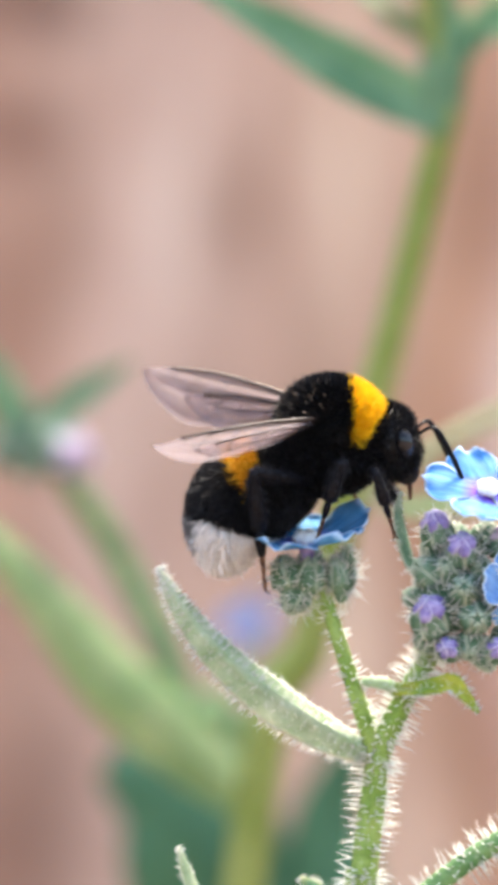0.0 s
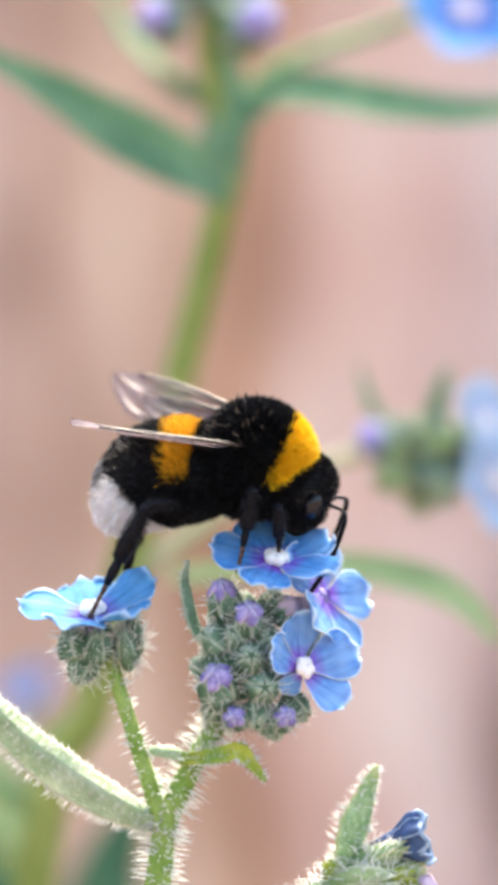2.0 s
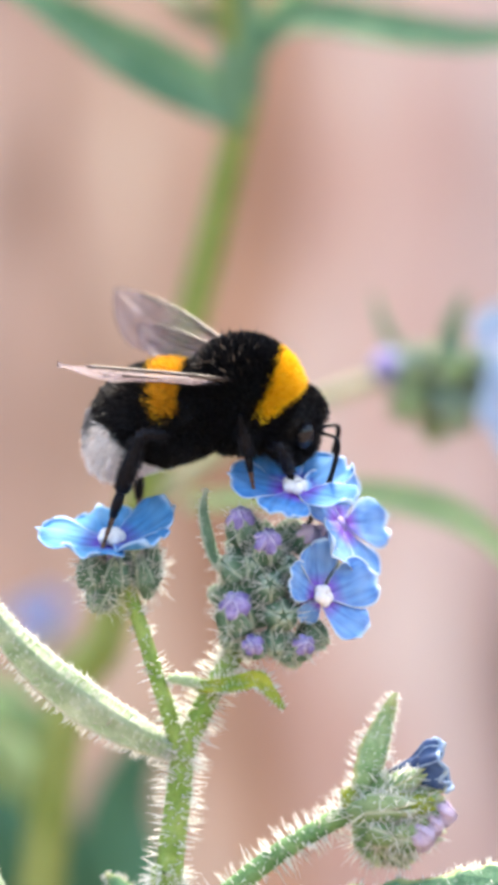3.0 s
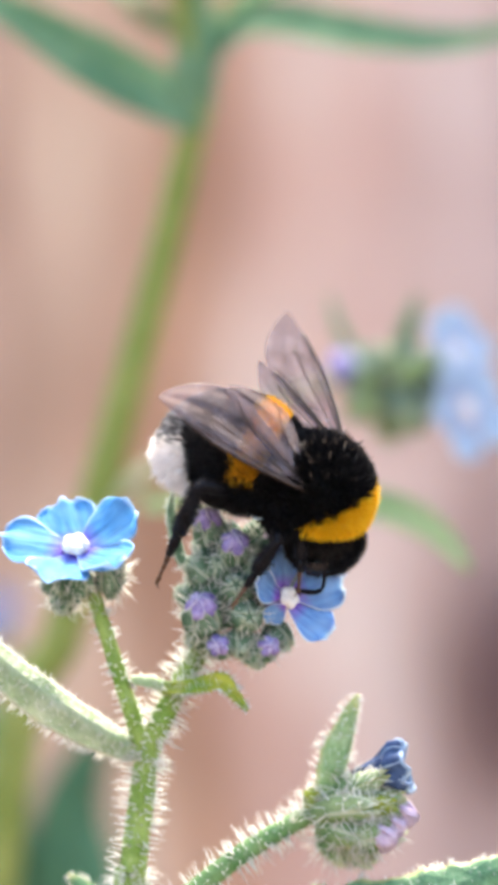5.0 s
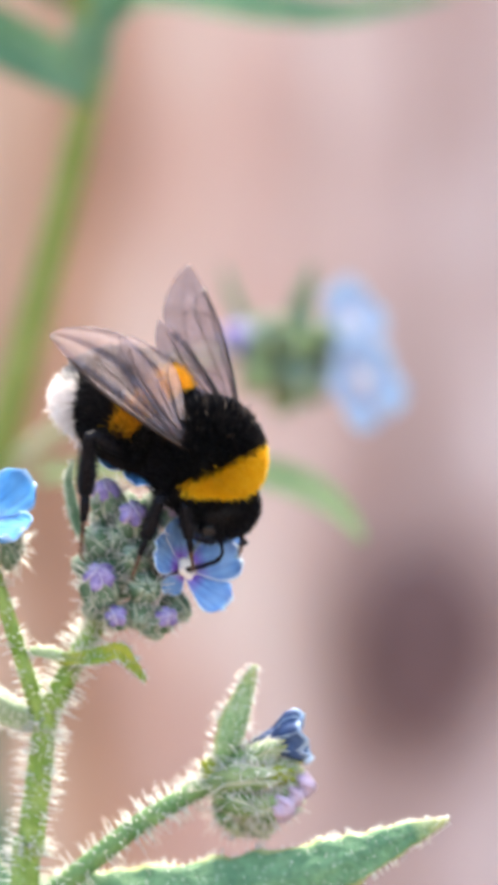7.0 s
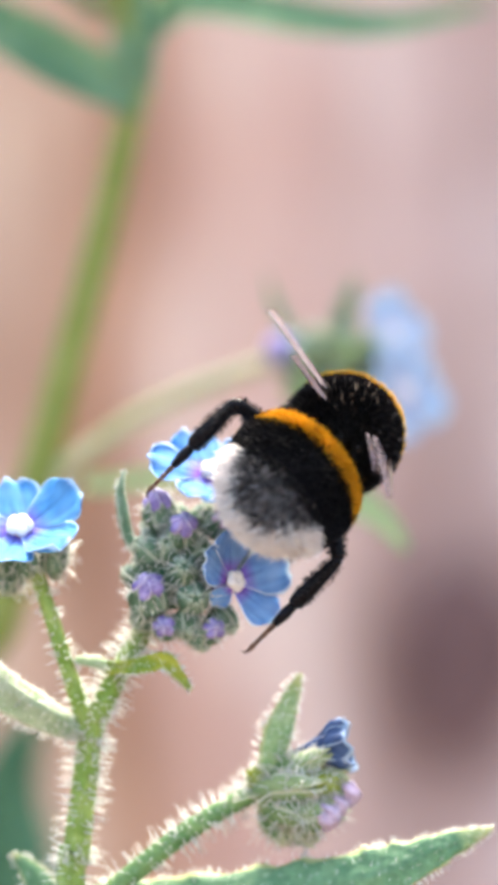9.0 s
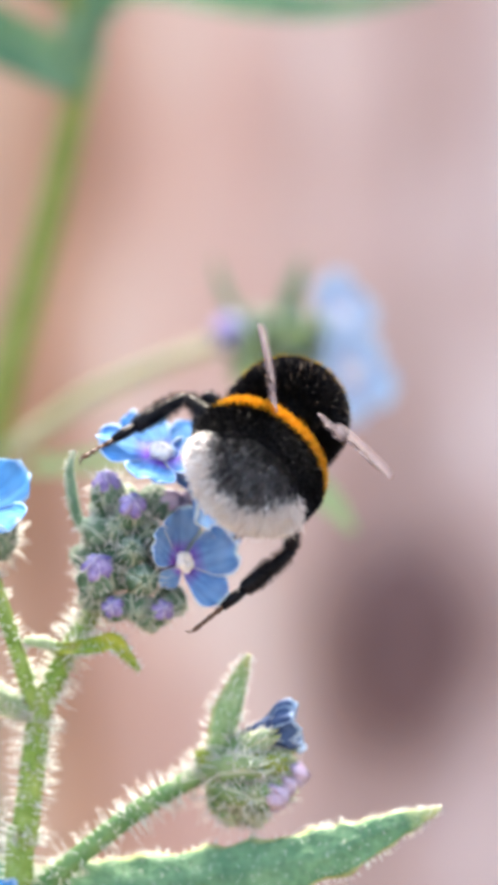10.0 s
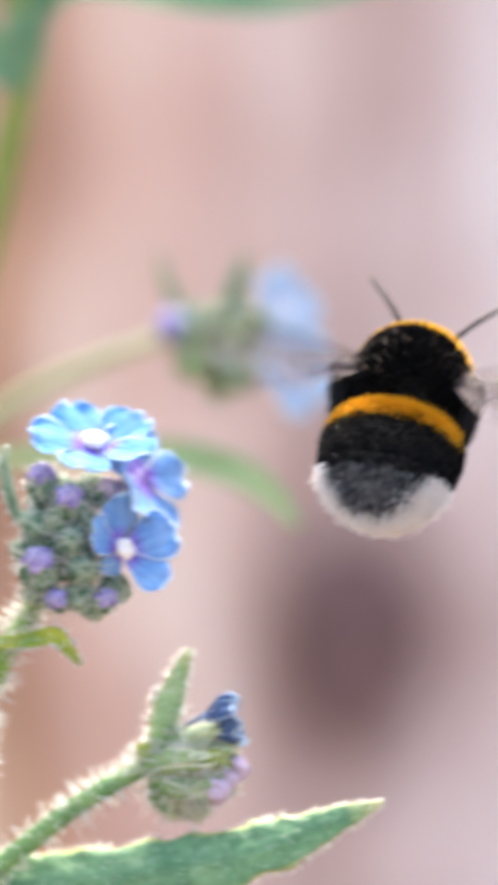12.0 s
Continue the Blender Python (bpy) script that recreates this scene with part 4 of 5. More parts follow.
HEAD = V(3.0, 0, -0.8)
s = Shape(FUR_BLACK, FUR_BACKLIT)
hc, hr = HEAD + V(1.0, 0, -0.6), (2.1 * MM, 2.65 * MM, 2.6 * MM)
s.ball(hc, hr, -1, 1, 0.5, 14, 22)
s.coat(hc, hr, -1, 0.9, 12000, 0.65 * MM, 0.010 * MM, 0.1, 0, 0.5)
# a few strands in the same painted rim-light colour
s.coat(hc, hr, -0.5, 0.9, 60, 0.9 * MM, 0.003 * MM, 0.1, 1, 0.5)
s.ball(hc + V(0.7, 0, -2.4), (1.0 * MM, 0.85 * MM, 1.1 * MM), rings=10, segs=14)
head = part("head", s, bee, "black furry head", origin=HEAD)
ANTENNAE = []
for y in (-1, 1):
    s = Shape(EYE_BLACK)
    s.ball(hc + V(0.75, 2.15 * y, 0.0), (0.80 * MM, 0.78 * MM, 1.15 * MM), rings=12, segs=16)
    part("compound_eye", s, head, "glossy black eye")
    s = Shape(SHELL)
    foot_of = hc + V(2.0, 0.8 * y, 0.1)
    line = smooth([foot_of, hc + V(2.9, 1.3 * y, 0.3), hc + V(3.3, 1.7 * y, 0.1), hc + V(3.5, 1.9 * y, -0.8), hc + V(3.5, 2.2 * y, -3.6), hc + V(2.9, 2.5 * y, -6.6)], 24)
    s.tube(line, [(0.13 if i < 9 else 0.18 + 0.02 * (i % 2)) * MM for i in range(24)], 8)
    ANTENNAE.append((part("antenna", s, head, "long jointed black feeler", origin=foot_of), foot_of - HEAD, y))
s = Shape(FOOT)
s.tube(smooth([hc + V(0.6, 0, -2.4), hc + V(0.7, 0, -3.6), hc + V(0.5, 0, -4.6)], 10), [0.28 * MM - 0.017 * MM * i for i in range(10)], 8)
part("proboscis", s, head, "brown tongue")

WAIST = V(-2.75, 0, -0.35)
AB, AR = WAIST + V(-3.65, 0, -1.2), (5.4 * MM, 4.85 * MM, 3.4 * MM)
AP = 0.48
CURL, ROUND = WAIST + V(-2.6, 0, -1.05), 4.5 * MM
s = Shape(FUR_BLACK)
s.ball(AB, AR, 0.40, 1, AP, 12, 28)
s.coat(AB, AR, 0.41, 0.98, 13000, 0.8 * MM, 0.011 * MM, 0.5, 0, AP)
s.curl(CURL, ROUND)
abdomen = part("abdomen", s, bee, "black furry abdomen", origin=WAIST)
s = Shape(SHELL, FUR_BLACK, FUR_OCHRE)
s.ball(AB, AR, 0.03, 0.42, AP, 8, 28)
s.coat(AB, AR, 0.04, 0.45, 24000, 0.75 * MM, 0.013 * MM, 0.5, 2, AP, lambda x, a: math.sin(a) > 0.30 + RNG.gauss(0, 0.07) and 0.11 + RNG.gauss(0, 0.025) < x < 0.40 + RNG.gauss(0, 0.02))
s.coat(AB, AR, 0.02, 0.42, 10000, 0.75 * MM, 0.012 * MM, 0.5, 1, AP, lambda x, a: math.sin(a) < 0.36)
s.curl(CURL, ROUND)
part("yellow_band", s, abdomen, "ochre yellow furry band")
s = Shape(SHELL, FUR_BLACK)
s.ball(AB, AR, -0.38, 0.04, AP, 8, 28)
s.coat(AB, AR, -0.36, 0.12, 22000, 0.7 * MM, 0.011 * MM, 0.7, 1, AP)
s.curl(CURL, ROUND)
part("black_band", s, abdomen, "black furry band")


def saddle(x, a):
    """Where the grey saddle of the tail gives way to white, narrower towards the tip."""
    return 0.52 + 0.85 * max(0.0, -x - 0.40) - 0.14 * math.cos(a)


s = Shape(FUR_WHITE, FUR_BLACK, FUR_GREY)
s.ball(AB, AR, -1, -0.35, AP, 12, 28)
s.coat(AB, AR, -0.995, -0.38, 30000, 1.0 * MM, 0.012 * MM, 0.5, 0, AP, lambda x, a: math.sin(a) < saddle(x, a) + RNG.gauss(0, 0.08))
s.coat(AB, AR, -0.995, -0.45, 2500, 1.5 * MM, 0.006 * MM, 0.4, 0, AP, lambda x, a: math.sin(a) < 0.45)
s.coat(AB, AR, -0.90, -0.42, 11000, 0.88 * MM, 0.009 * MM, 0.6, 2, AP, lambda x, a: math.sin(a) >= saddle(x, a) + RNG.gauss(0, 0.06) and x > -0.86 + RNG.gauss(0, 0.03))
s.coat(AB, AR, -0.995, -0.80, 5000, 1.15 * MM, 0.012 * MM, 0.5, 0, AP)
s.coat(AB, AR, -0.94, -0.33, 20000, 0.75 * MM, 0.012 * MM, 0.6, 1, AP, lambda x, a: math.sin(a) > saddle(x, a) + RNG.gauss(0, 0.08) and x > -0.80 + RNG.gauss(0, 0.06))
s.curl(CURL, ROUND)
TAIL = AB + V(-1.2, 0, -0.3)
tail = part("white_tail", s, abdomen, "white furry tail tip", origin=TAIL)


def wing_parts(name, long, wide, y, tip=0.66):
    """A wing along +x of its own space, its hind edge towards +y or -y."""
    n, m = 30, 24
    edge = []
    for i in range(n):
        t = i / (n - 1)
        w = wide * (0.13 + 0.87 * math.sin(min(1, t / tip) * math.pi / 2) ** 1.35) * (1 if t < tip else max(0.02, 1 - ((t - tip) / (1.01 - tip)) ** 1.6) ** 0.8)
        lead = -0.12 * wide * math.sin(t * math.pi) + (0.10 * wide * ((t - tip) / (1 - tip)) ** 2 if t > tip else 0)
        edge.append((long * t, lead, lead + w))
    def at(t, e):
        i = min(int(t * (n - 1)), n - 2)
        f = t * (n - 1) - i
        x, a, b = [p + (q - p) * f for p, q in zip(edge[i], edge[i + 1])]
        z = (0.13 * math.sin(e * 15 + t) + 0.05 * math.sin(e * 31 + t * 7)) * (1 - t * 0.3) + 0.5 * t * t * e - 0.25 * t * t
        return Vector((x, y * (a + (b - a) * e), z)) * MM
    s = Shape(WING)
    s.sheet([[at(i / (n - 1), j / m) for j in range(m + 1)] for i in range(n)], 0.02 * MM)
    ob = part(name, s, bee, "smoky translucent wing")
    ORIGIN[ob] = O.copy()
    lift = Vector((0, 0, 0.03 * MM))
    for path, r in (([(0.0, 0.1), (0.3, 0.02), (0.6, 0.01), (0.85, 0.03)], 0.16), ([(0.02, 0.2), (0.3, 0.14), (0.6, 0.12), (0.78, 0.05)], 0.07),
                    ([(0.02, 0.4), (0.3, 0.38), (0.55, 0.36), (0.75, 0.42)], 0.055), ([(0.05, 0.6), (0.3, 0.68), (0.5, 0.72), (0.62, 0.9)], 0.055),
                    ([(0.3, 0.38), (0.36, 0.68)], 0.045), ([(0.54, 0.37), (0.75, 0.3), (0.9, 0.28)], 0.03), ([(0.52, 0.72), (0.7, 0.62), (0.86, 0.6)], 0.03), ([(0.04, 0.8), (0.25, 0.9), (0.4, 0.95)], 0.035), ([(0.5, 0.13), (0.54, 0.37), (0.52, 0.72)], 0.045), ([(0.66, 0.1), (0.72, 0.4), (0.7, 0.6)], 0.045), ([(0.78, 0.05), (0.82, 0.2), (0.72, 0.4)], 0.035)):
        v = Shape(VEIN)
        line = smooth([at(*q) + lift for q in path], 14)
        v.tube(line, [r * MM * (1 - 0.3 * i / 13) for i in range(14)], 6)
        part("wing_vein", v, ob).location = O
    return ob


WINGS = {}
for y, tag in ((1, "l"), (-1, "r")):
    WINGS["f" + tag] = wing_parts("forewing", 13.2, 4.2, y)
    WINGS["h" + tag] = wing_parts("hindwing", 9.2, 2.9, y, 0.58)


def leg_parts(lf, lt, thick, hairy, heel=0.62):
    """A leg: thigh, and under it shin and foot, each along +x of its own space."""
    s = Shape(SHELL, FUR_BLACK)
    s.tube([Vector((lf * q * MM, 0, 0)) for q in (0, 0.15, 0.4, 0.7, 0.95, 1.0)], [thick * k * MM for k in (0.6, 0.85, 1.0, 0.95, 0.85, 0.6)], 10)
    s.coat(V(lf / 2, 0, 0), (lf / 2 * MM, thick * MM, thick * MM), -0.9, 0.9, hairy, 0.5 * MM, 0.018 * MM, -0.3, 1, 0.3)
    ob = part("leg", s, bee, "black bristly leg")
    s = Shape(SHELL, FUR_BLACK, FOOT)
    shin = lt * 0.5
    s.tube([Vector((shin * q * MM, 0, 0)) for q in (-0.03, 0.05, 0.3, 0.7, 0.97, 1.0)], [thick * k * MM for k in (0.6, 0.7, 0.85, 1.1, 1.0, 0.7)], 10)
    s.coat(V(shin / 2, 0, 0), (shin / 2 * MM, thick * MM, thick * MM), -0.9, 0.9, hairy, 0.5 * MM, 0.018 * MM, -0.4, 1, 0.3)
    x = shin
    for k, (long, r) in enumerate(((0.14 + 0.1 * heel, heel), (0.09, 0.4), (0.07, 0.34), (0.06, 0.3), (0.08, 0.34))):
        s.tube([V(x, 0, 0), V(x + long * lt * 0.5, 0, 0), V(x + long * lt, 0, 0)], [thick * r * 0.85 * MM, thick * r * MM, thick * r * 0.7 * MM], 8, 0 if k == 0 else 2)
        x += long * lt
    for q in (-1, 1):
        s.tube([V(x - 0.1, 0, 0), V(x + 0.3, 0.18 * q, -0.1), V(x + 0.42, 0.22 * q, -0.38)], [0.07 * MM, 0.06 * MM, 0.02 * MM], 6, 2)
    lo = part("lower_leg", s, ob)
    lo.location = V(lf, 0, 0)
    return ob, lo


LEGS = {}
for tag, y in (("l", 1), ("r", -1)):
    LEGS["front_" + tag] = (*leg_parts(3.0, 5.0, 0.44, 200), V(1.9, 1.5 * y, -2.9), 3.0, 5.0, y)
    LEGS["mid_" + tag] = (*leg_parts(3.6, 6.2, 0.50, 420), V(0.2, 1.9 * y, -3.1), 3.6, 6.2, y)
    LEGS["hind_" + tag] = (*leg_parts(5.4, 9.2, 0.58, 900, 0.75), V(-2.5, 2.6 * y, -2.5), 5.4, 9.6, y)


# ---- what moves ----
def body(at, fwd, up):
    """The bee's pose from the place of its thorax, the way it heads and where its back points."""
    x = Vector(fwd).normalized()
    z = (Vector(up) - x * Vector(up).dot(x)).normalized()
    return Matrix.Translation(at) @ Matrix((x, z.cross(x), z)).transposed().to_4x4()


def aim(at, way, up):
    x = Vector(way).normalized()
    z = (Vector(up) - x * Vector(up).dot(x)).normalized()
    return Matrix.Translation(at) @ Matrix((x, z.cross(x), z)).transposed().to_4x4()


def bend(root, rx=0, ry=0, rz=0):
    return Matrix.Translation(root) @ pose(0, 0, 0, rx, ry, rz)


BEE_ROWS = [
    (0.0, body(V(-9.4, 0.0, 319.3), (0.96, 0.12, 0.24), (-0.22, -0.20, 0.95))),
    (0.5, body(V(-3.3, 0.0, 321.8), (0.99, 0.06, 0.05), (-0.05, -0.26, 0.96))),
    (1.0, body(V(-0.4, 0.0, 323.0), (0.99, 0.03, -0.12), (0.12, -0.31, 0.94))),
    (1.5, body(V(0.2, 0.0, 323.0), (0.98, 0.02, -0.17), (0.17, -0.31, 0.93))),
    (2.0, body(V(0.5, 0.0, 322.5), (0.98, 0.02, -0.19), (0.19, -0.33, 0.92))),
    (2.5, body(V(-1.2, 0.0, 322.2), (0.99, 0.02, -0.13), (0.14, -0.31, 0.94))),
    (3.0, body(V(-1.7, 0.0, 322.0), (0.99, 0.02, -0.13), (0.14, -0.31, 0.94))),
    (3.2, body(V(-1.9, 0.0, 322.1), (0.99, 0.02, -0.13), (0.14, -0.31, 0.94))),
    (4.0, body(V(1.5, -2.0, 320.6), (0.86, 0.08, -0.50), (0.40, -0.52, 0.72))),
    (4.8, body(V(5.6, -4.0, 315.9), (0.61, 0.10, -0.79), (0.68, -0.58, 0.45))),
    (5.0, body(V(6.0, -4.0, 315.3), (0.60, 0.14, -0.79), (0.70, -0.56, 0.44))),
    (5.5, body(V(7.1, -4.0, 315.2), (0.60, 0.18, -0.78), (0.74, -0.50, 0.45))),
    (6.0, body(V(7.7, -4.0, 315.5), (0.60, 0.20, -0.78), (0.76, -0.45, 0.47))),
    (6.5, body(V(6.8, -4.0, 316.1), (0.61, 0.06, -0.79), (0.66, -0.55, 0.51))),
    (7.0, body(V(5.4, -4.0, 315.7), (0.61, -0.14, -0.78), (0.55, -0.63, 0.55))),
    (7.5, body(V(4.5, -4.0, 313.2), (0.60, -0.24, -0.76), (0.51, -0.62, 0.60))),
    (7.7, body(V(4.3, -4.0, 313.3), (0.60, -0.16, -0.78), (0.54, -0.62, 0.57))),
    (8.2, body(V(7.8, -4.0, 315.4), (0.85, 0.35, -0.35), (0.45, -0.75, 0.45))),
    (8.7, body(V(11.6, -3.0, 318.5), (0.72, 0.6, 0.15), (0.6, -0.6, 0.5))),
    (9.3, body(V(12.3, -2.0, 317.5), (0.25, 0.86, 0.45), (0.62, -0.49, 0.60))),
    (9.5, body(V(12.3, -2.0, 317.5), (0.25, 0.86, 0.45), (0.62, -0.49, 0.60))),
    (10.0, body(V(12.0, -2.0, 317.8), (0.25, 0.90, 0.36), (0.58, -0.49, 0.65))),
    (10.5, body(V(11.2, -2.0, 317.9), (0.19, 0.92, 0.34), (0.58, -0.49, 0.65))),
    (11.0, body(V(11.7, -2.0, 318.6), (0.19, 0.92, 0.34), (0.58, -0.49, 0.65))),
    (11.4, body(V(13.8, -2.0, 316.2), (0.20, 0.91, 0.36), (0.72, -0.45, 0.53))),
    (11.5, body(V(13.9, -2.0, 315.9), (0.20, 0.91, 0.36), (0.74, -0.44, 0.51))),
    (11.7, body(V(13.8, -2.0, 316.6), (0.29, 0.82, 0.49), (0.38, -0.57, 0.73))),
    (11.85, body(V(18.4, -2.0, 318.4), (0.30, 0.74, 0.60), (0.12, -0.64, 0.76))),
    (12.0, body(V(25.4, -2.0, 319.8), (0.29, 0.74, 0.60), (-0.02, -0.61, 0.79))),
]
# where the feet stand: (seconds, place), or a place in the bee's own space after take-off
FEET = {
    "hind_r": [(0.0, V(-14.1, -2.0, 308.0)), (1.0, V(-11.7, -2.0, 307.8)), (1.5, V(-11.3, -2.0, 311.4)), (2.5, V(-11.8, -2.0, 310.6)), (3.2, V(-12.1, -2.0, 310.5)), (4.8, V(-5.6, -3.0, 308.5)), (5.5, V(-4.8, -4.0, 308.5)), (7.7, V(-3.1, -4.0, 308.3)), (9.3, V(4.6, -4.0, 302.1)), (11.2, V(5.4, -4.0, 302.6)), (11.5, V(8.8, -3.0, 305.0))],
    "hind_l": [(0.0, V(-12.7, 4.0, 309.9)), (2.5, V(-9.3, 4.0, 311.7)), (3.2, V(-9.3, 4.0, 311.4)), (4.8, V(-1.5, 4.0, 311.6)), (7.7, V(2.5, 4.0, 312.2)), (9.3, V(-3.1, -3.0, 314.8)), (10.3, V(-3.2, -3.0, 314.8)), (11.2, V(-3.1, -3.0, 315.0)), (11.5, V(1.0, -3.0, 315.3)), (11.7, V(1.2, -3.0, 315.2))],
    "mid_r": [(0.0, V(-10.4, -3.0, 311.7)), (1.0, V(-0.4, -3.0, 314.3)), (2.5, V(-0.9, -2.0, 314.7)), (3.2, V(-0.9, -2.0, 314.8)), (4.8, V(0.1, -5.0, 307.1)), (5.5, V(0.1, -5.0, 307.1)), (7.7, V(0.2, -5.0, 307.1)), (9.3, V(7.9, 1.0, 308.5)), (11.5, V(7.4, 1.0, 309.8))],
    "mid_l": [(0.0, V(-7.4, 4.0, 314.0)), (1.0, V(2.1, 4.0, 316.9)), (2.5, V(2.4, 4.0, 315.4)), (3.2, V(2.2, 4.0, 315.5)), (4.8, V(5.2, 4.0, 310.7)), (7.7, V(6.6, 4.0, 310.5)), (9.3, V(4.6, 2.0, 314.2)), (11.5, V(5.7, 2.0, 314.0))],
    "front_r": [(0.0, V(-4.8, -2.0, 312.1)), (1.0, V(2.1, -2.0, 315.7)), (2.5, V(2.2, 0.0, 314.7)), (3.2, V(2.2, 0.0, 314.7)), (4.8, V(4.9, -5.0, 308.5)), (5.5, V(4.5, -5.0, 306.5)), (7.7, V(4.6, -5.0, 307.9)), (9.3, V(8.8, 4.0, 313.8)), (11.5, V(8.3, 4.0, 313.1))],
    "front_l": [(0.0, V(-4.0, 2.0, 312.4)), (1.0, V(2.9, 2.0, 315.6)), (2.5, V(3.6, 1.0, 314.4)), (3.2, V(3.4, 1.0, 314.5)), (4.8, V(8.3, -1.0, 309.6)), (7.7, V(8.1, -1.0, 308.6)), (9.3, V(8.0, 5.0, 316.3)), (11.5, V(8.4, 5.0, 316.0))],
}
TUCKED = {"hind": (-7.5, 3.5, -5.0), "mid": (-2.5, 3.5, -6.5), "front": (3.5, 2.5, -5.5)}


def bee_at(t):
    """The bee's pose at t, between its rows."""
    k = max(i for i, r in enumerate(BEE_ROWS) if r[0] <= t + 1e-6)
    if k == len(BEE_ROWS) - 1:
        return BEE_ROWS[k][1]
    (t0, a), (t1, b) = BEE_ROWS[k], BEE_ROWS[k + 1]
    u = (t - t0) / (t1 - t0)
    u = u * u * (3 - 2 * u)
    return Matrix.LocRotScale(a.translation.lerp(b.translation, u), a.to_quaternion().slerp(b.to_quaternion(), u), None)


def foot_at(rows, t):
    for (t0, a), (t1, b) in zip(rows, rows[1:]):
        if t0 <= t <= t1:
            u = (t - t0) / (t1 - t0)
            return a.lerp(b, u * u * (3 - 2 * u))
    return rows[-1][1]


def leg_pose(hip, foot, lf, lt, y, back=0.0, side=0.9):
    """Thigh and lower leg that reach from hip to foot, knee up and out; the lower leg in the thigh's space."""
    way = foot - hip
    d = min(max(way.length, abs(lf - lt) + 0.4 * MM), (lf + lt) * 0.985)
    way.normalize()
    out = Vector((back, side * y, 0.8))
    out = (out - way * out.dot(way)).normalized()
    c = (lf * lf + d * d - lt * lt) / (2 * lf * d)
    knee = hip + way * lf * c + out * lf * math.sqrt(max(0, 1 - c * c))
    thigh = aim(hip, knee - hip, out)
    low = aim(knee, hip + way * d - knee, out)
    return thigh, thigh.inverted() @ low


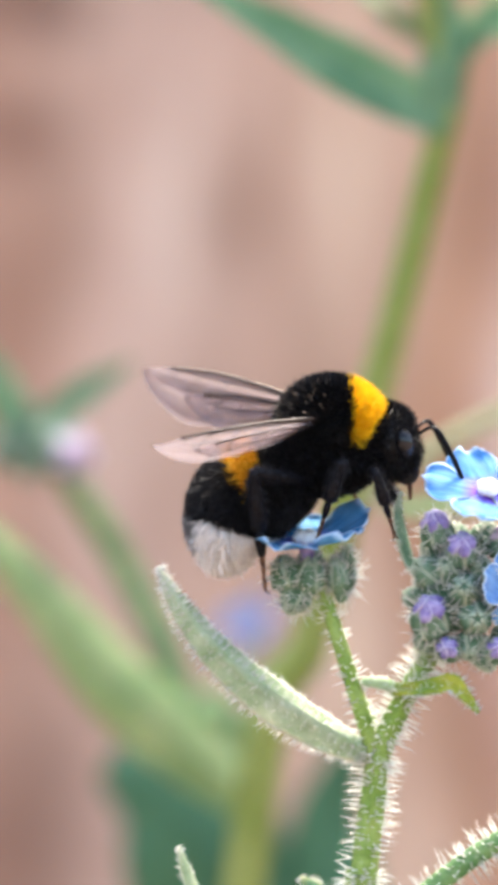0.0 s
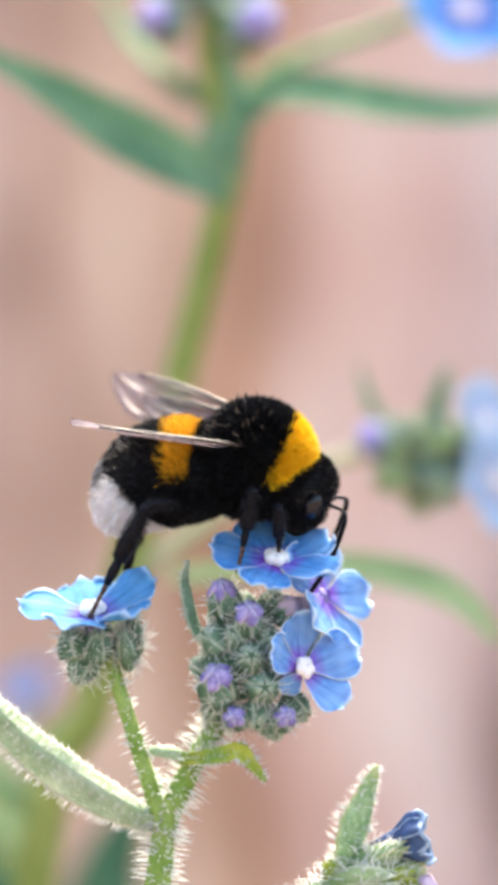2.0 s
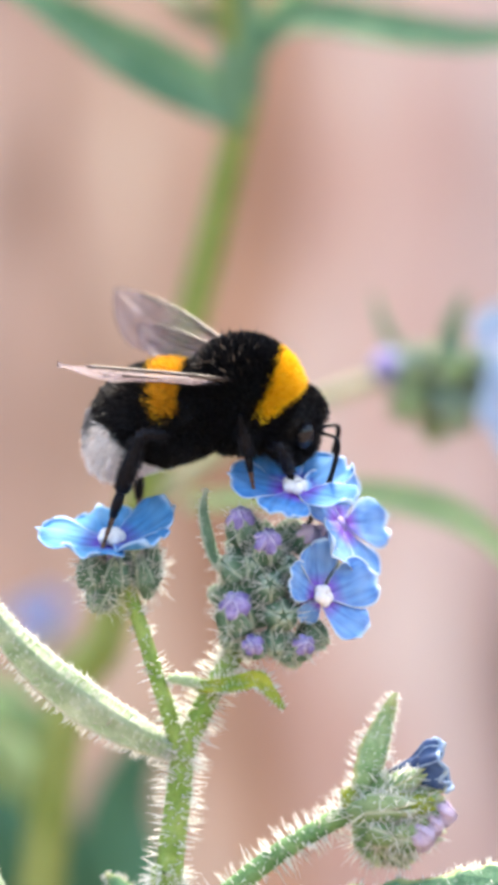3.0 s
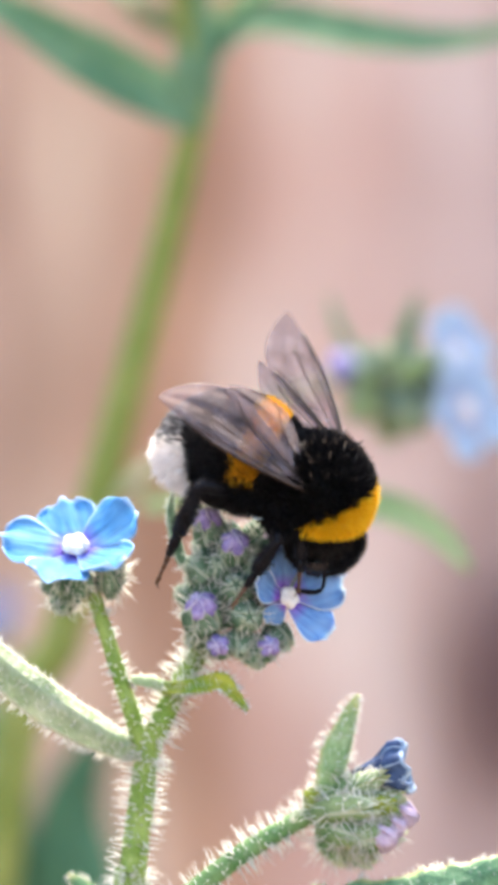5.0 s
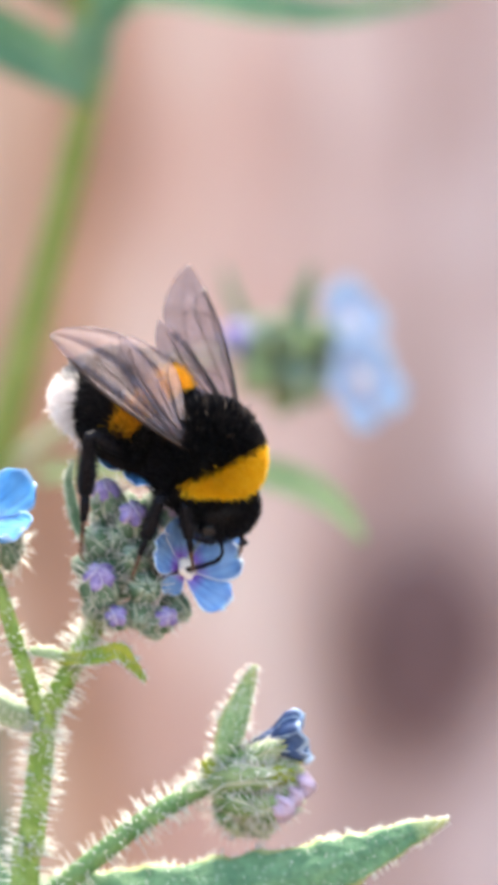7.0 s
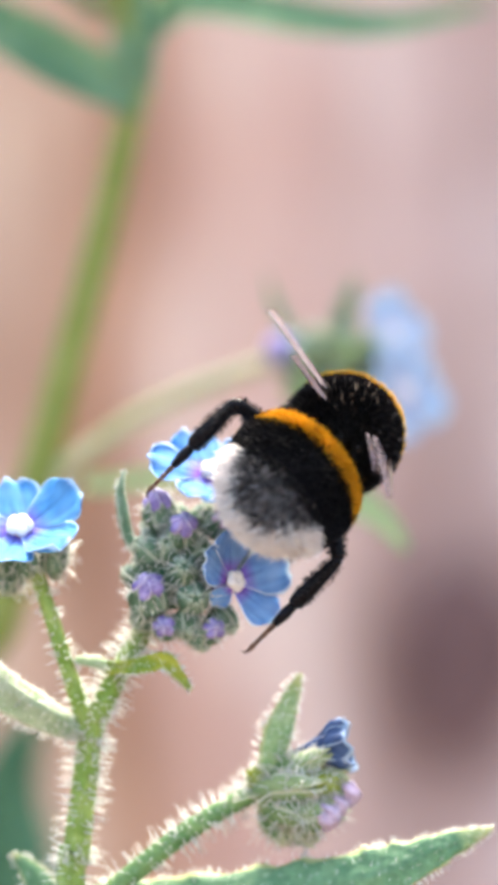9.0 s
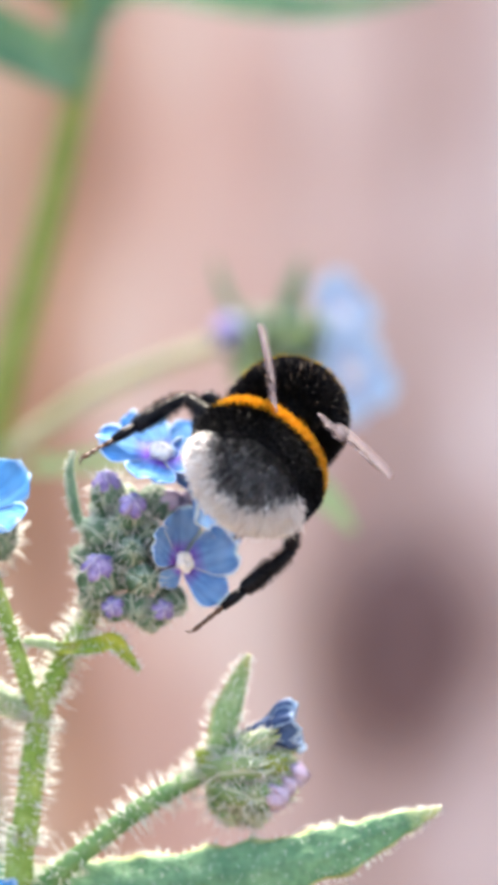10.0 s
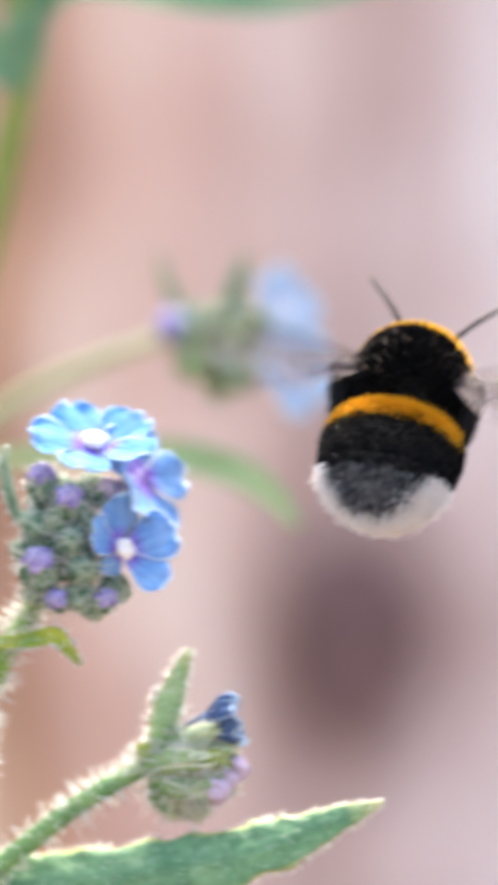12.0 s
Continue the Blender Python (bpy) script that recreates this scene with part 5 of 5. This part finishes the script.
def motions():
    walk(bee, BEE_ROWS)
    # belly, head and feelers bend with the stance
    walk(abdomen, [(t, bend(WAIST + V(-k, 0, -0.3 * k), 0, p, q)) for t, p, q, k in (
        (0, -14, -8, 0.9), (0.5, -10, -6, 0.5), (1, -10, -6, 0), (3.2, -12, -6, 0), (4.0, -18, 2, 0), (4.8, -23, 6, 0), (5.5, -22, 6, 0), (6.0, -18, 6, 0), (6.5, -13, 4, 0), (7.0, -7, 2, 0), (7.7, -8, -4, 0), (8.6, 0, 0, 0), (9.3, 6, 0, 0), (11.5, 8, 0, 0), (11.7, 12, -3, 0), (12, 4, 0, 0))])
    walk(tail, [(t, bend(TAIL - WAIST, 0, p, 0)) for t, p in ((0, -6), (3.2, -6), (4.8, 0), (7.7, 0), (9.3, 12), (11.5, 12), (12, 12))])
    walk(head, [(t, bend(HEAD, 0, p, 0)) for t, p in ((0, 0), (0.5, 3), (1, 12), (1.5, 16), (3.2, 10), (4.8, 34), (7.7, 30), (9.3, 15), (11.5, 10), (12, 0))])
    for ob, base, y in ANTENNAE:
        walk(ob, [(t, bend(base, 0, p, q * y)) for t, p, q in ((0, -12, 0), (0.7, -8, 0), (3.2, 0, 0), (4.8, 10, 0), (6.8, 0, 5), (7.7, -55, 5), (9.3, -35, 0), (11.4, -50, 10), (11.6, -100, 25), (12, -100, 30))])
    # wings at rest: seconds, then which way the left wing and its hind edge point, the same for the right wing, and the gap between fore and hind wing
    rest = [(0, (-0.95, 0.20, 0.24), (-0.1, -0.1, -0.95), (-0.90, -0.40, -0.12), (-0.1, 0.75, -0.5), 0.1),
            (0.5, (-0.88, 0.40, 0.28), (-0.1, -0.2, -0.90), (-0.97, -0.20, -0.05), (0.0, 0.92, -0.3), 0.1),
            (1.5, (-0.86, 0.48, 0.22), (-0.1, -0.6, -0.60), (-0.98, -0.15, 0.08), (0.0, 0.99, -0.08), 0.1),
            (2.5, (-0.68, 0.60, 0.36), (-0.35, -0.3, -0.80), (-0.98, -0.10, 0.14), (0.0, 0.99, -0.06), 0.1),
            (3.2, (-0.66, 0.58, 0.42), (-0.35, -0.3, -0.80), (-0.98, -0.15, 0.08), (0.05, 0.9, -0.3), 0.12),
            (4.0, (-0.62, 0.50, 0.60), (-0.5, -0.6, -0.4), (-0.92, 0.0, 0.30), (0.3, 0.75, 0.3), 0.2),
            (4.8, (-0.26, 0.55, 0.78), (-0.80, -0.38, -0.10), (-0.85, -0.12, 0.48), (0.45, 0.35, 0.70), 0.36),
            (5.0, (-0.26, 0.55, 0.78), (-0.80, -0.38, -0.10), (-0.84, -0.12, 0.50), (0.45, 0.35, 0.70), 0.36),
            (6.0, (-0.34, 0.38, 0.82), (-0.82, -0.1, -0.25), (-0.74, -0.20, 0.62), (0.60, 0.0, 0.70), 0.22),
            (6.5, (-0.34, 0.42, 0.82), (-0.78, -0.2, -0.2), (-0.76, -0.16, 0.61), (0.55, 0.10, 0.70), 0.30),
            (7.0, (-0.22, 0.40, 0.87), (-0.75, -0.25, -0.1), (-0.77, -0.12, 0.60), (0.50, 0.20, 0.70), 0.34),
            (7.7, (-0.17, 0.35, 0.89), (-0.75, -0.21, -0.06), (-0.86, -0.10, 0.49), (0.42, 0.35, 0.72), 0.42),
            (8.6, (-0.45, -0.55, 0.70), (0.3, 0.3, -0.5), (-0.30, -0.85, 0.30), (0.3, 0.2, 0.8), 0.2),
            (9.3, (-0.24, -0.90, 0.34), (0.55, -0.40, -0.65), (0.24, -0.84, -0.46), (-0.55, 0.1, 0.75), 0.12),
            (9.6, (-0.22, -0.91, 0.34), (0.50, -0.40, -0.70), (0.22, -0.86, -0.44), (-0.55, 0.1, 0.75), 0.12),
            (10.0, (-0.10, -0.93, 0.30), (0.2, -0.25, -0.95), (0.25, -0.90, -0.25), (-0.62, -0.2, 0.68), 0.3),
            (10.5, (-0.30, -0.85, 0.42), (0.3, -0.25, -0.9), (0.20, -0.92, -0.20), (-0.62, -0.2, 0.68), 0.2),
            (11.2, (-0.30, -0.85, 0.42), (0.3, -0.25, -0.9), (0.20, -0.92, -0.20), (-0.62, -0.2, 0.68), 0.2),
            (11.4, (-0.08, -0.90, 0.40), (0.15, -0.45, -0.88), (0.38, -0.85, -0.30), (-0.6, -0.45, 0.55), 0.2),
            (11.5, (-0.05, -0.93, 0.36), (0.15, -0.36, -0.93), (0.47, -0.83, -0.29), (-0.62, -0.45, 0.50), 0.25)]
    for key, ob in WINGS.items():
        y = 1 if key[1] == "l" else -1
        fore = key[0] == "f"
        root = V(-0.4 if fore else -1.1, (3.3 if fore else 3.1) * y, 1.9 if fore else 1.7)
        rows = []
        for t, wl, el, wr, er, gap in rest:
            turn = bee_at(t).to_3x3().inverted()
            way = (turn @ Vector(wl if y > 0 else wr)).normalized()
            trail = turn @ Vector(el if y > 0 else er)
            trail = (trail - way * trail.dot(way)).normalized()
            normal = way.cross(trail) * y
            if not fore:
                way = way * math.cos(gap) + trail * math.sin(gap)
            rows.append((t, aim(root, way, normal)))
        # beating at take-off
        for f in range(348, 362):
            a = radians((12, 55, 12, -32)[(f - 345) % 4])
            way = Vector((-0.15 if fore else -0.45, y * math.cos(a), math.sin(a)))
            rows.append(((f - 1) / FPS, aim(root, way, Vector((0.25, -y * math.sin(a), math.cos(a))))))
        walk(ob, rows)
    # legs
    stops = sorted({r[0] for r in BEE_ROWS} | {0.25, 0.75, 1.25, 3.6, 4.4, 8.4, 9.0})
    for key, (thigh, low, hip, lf, lt, y) in LEGS.items():
        up_rows, low_rows = [], []
        for t in stops:
            inv = bee_at(t).inverted()
            foot = inv @ foot_at(FEET[key], t)
            x, w, z = TUCKED[key.split("_")[0]]
            free = V(x, w * y, z)
            off = 11.7 if key == "hind_l" else 11.5
            if t > off:
                foot = foot.lerp(free, min(1, (t - off) / 0.3))
            back, side = 0.0, 0.9
            if key.startswith("hind"):
                back = -1.3 if t < 8 else -0.4
                if 9.2 < t < 11.6:
                    back, side = (3.0, 0.9) if key == "hind_l" else (1.0, 3.0)
            a, b = leg_pose(hip, foot, lf * MM, lt * MM, y, back, side)
            up_rows.append((t, a))
            low_rows.append((t, b))
        walk(thigh, up_rows)
        walk(low, low_rows)
    # the flower heads give under the bee
    lo = ORIGIN[left_head] - ORIGIN[plant]
    walk(left_head, [(t, Matrix.Translation(lo) @ pose(0, 0, 0, rx, 0, 0)) for t, rx in ((0, -8), (1.0, -2), (3.2, 0), (4.0, 8), (4.8, 15), (12, 16))])
    bo = ORIGIN[big_head] - ORIGIN[plant]
    walk(big_head, [(t, Matrix.Translation(bo + V(dx, 0, dz)) @ pose(0, 0, 0, 0, ry, 0)) for t, dx, dz, ry in (
        (0, 0, 0, 0), (3.2, 0, 0, 0), (4.8, 0.2, 0.1, 1), (7.7, 0.2, 0.1, 1), (9.3, 0.5, 0, 3), (11.5, 0.5, 0.1, 3), (11.8, 0.4, 0.2, 0), (12, 0.4, 0.2, -1))])


motions()
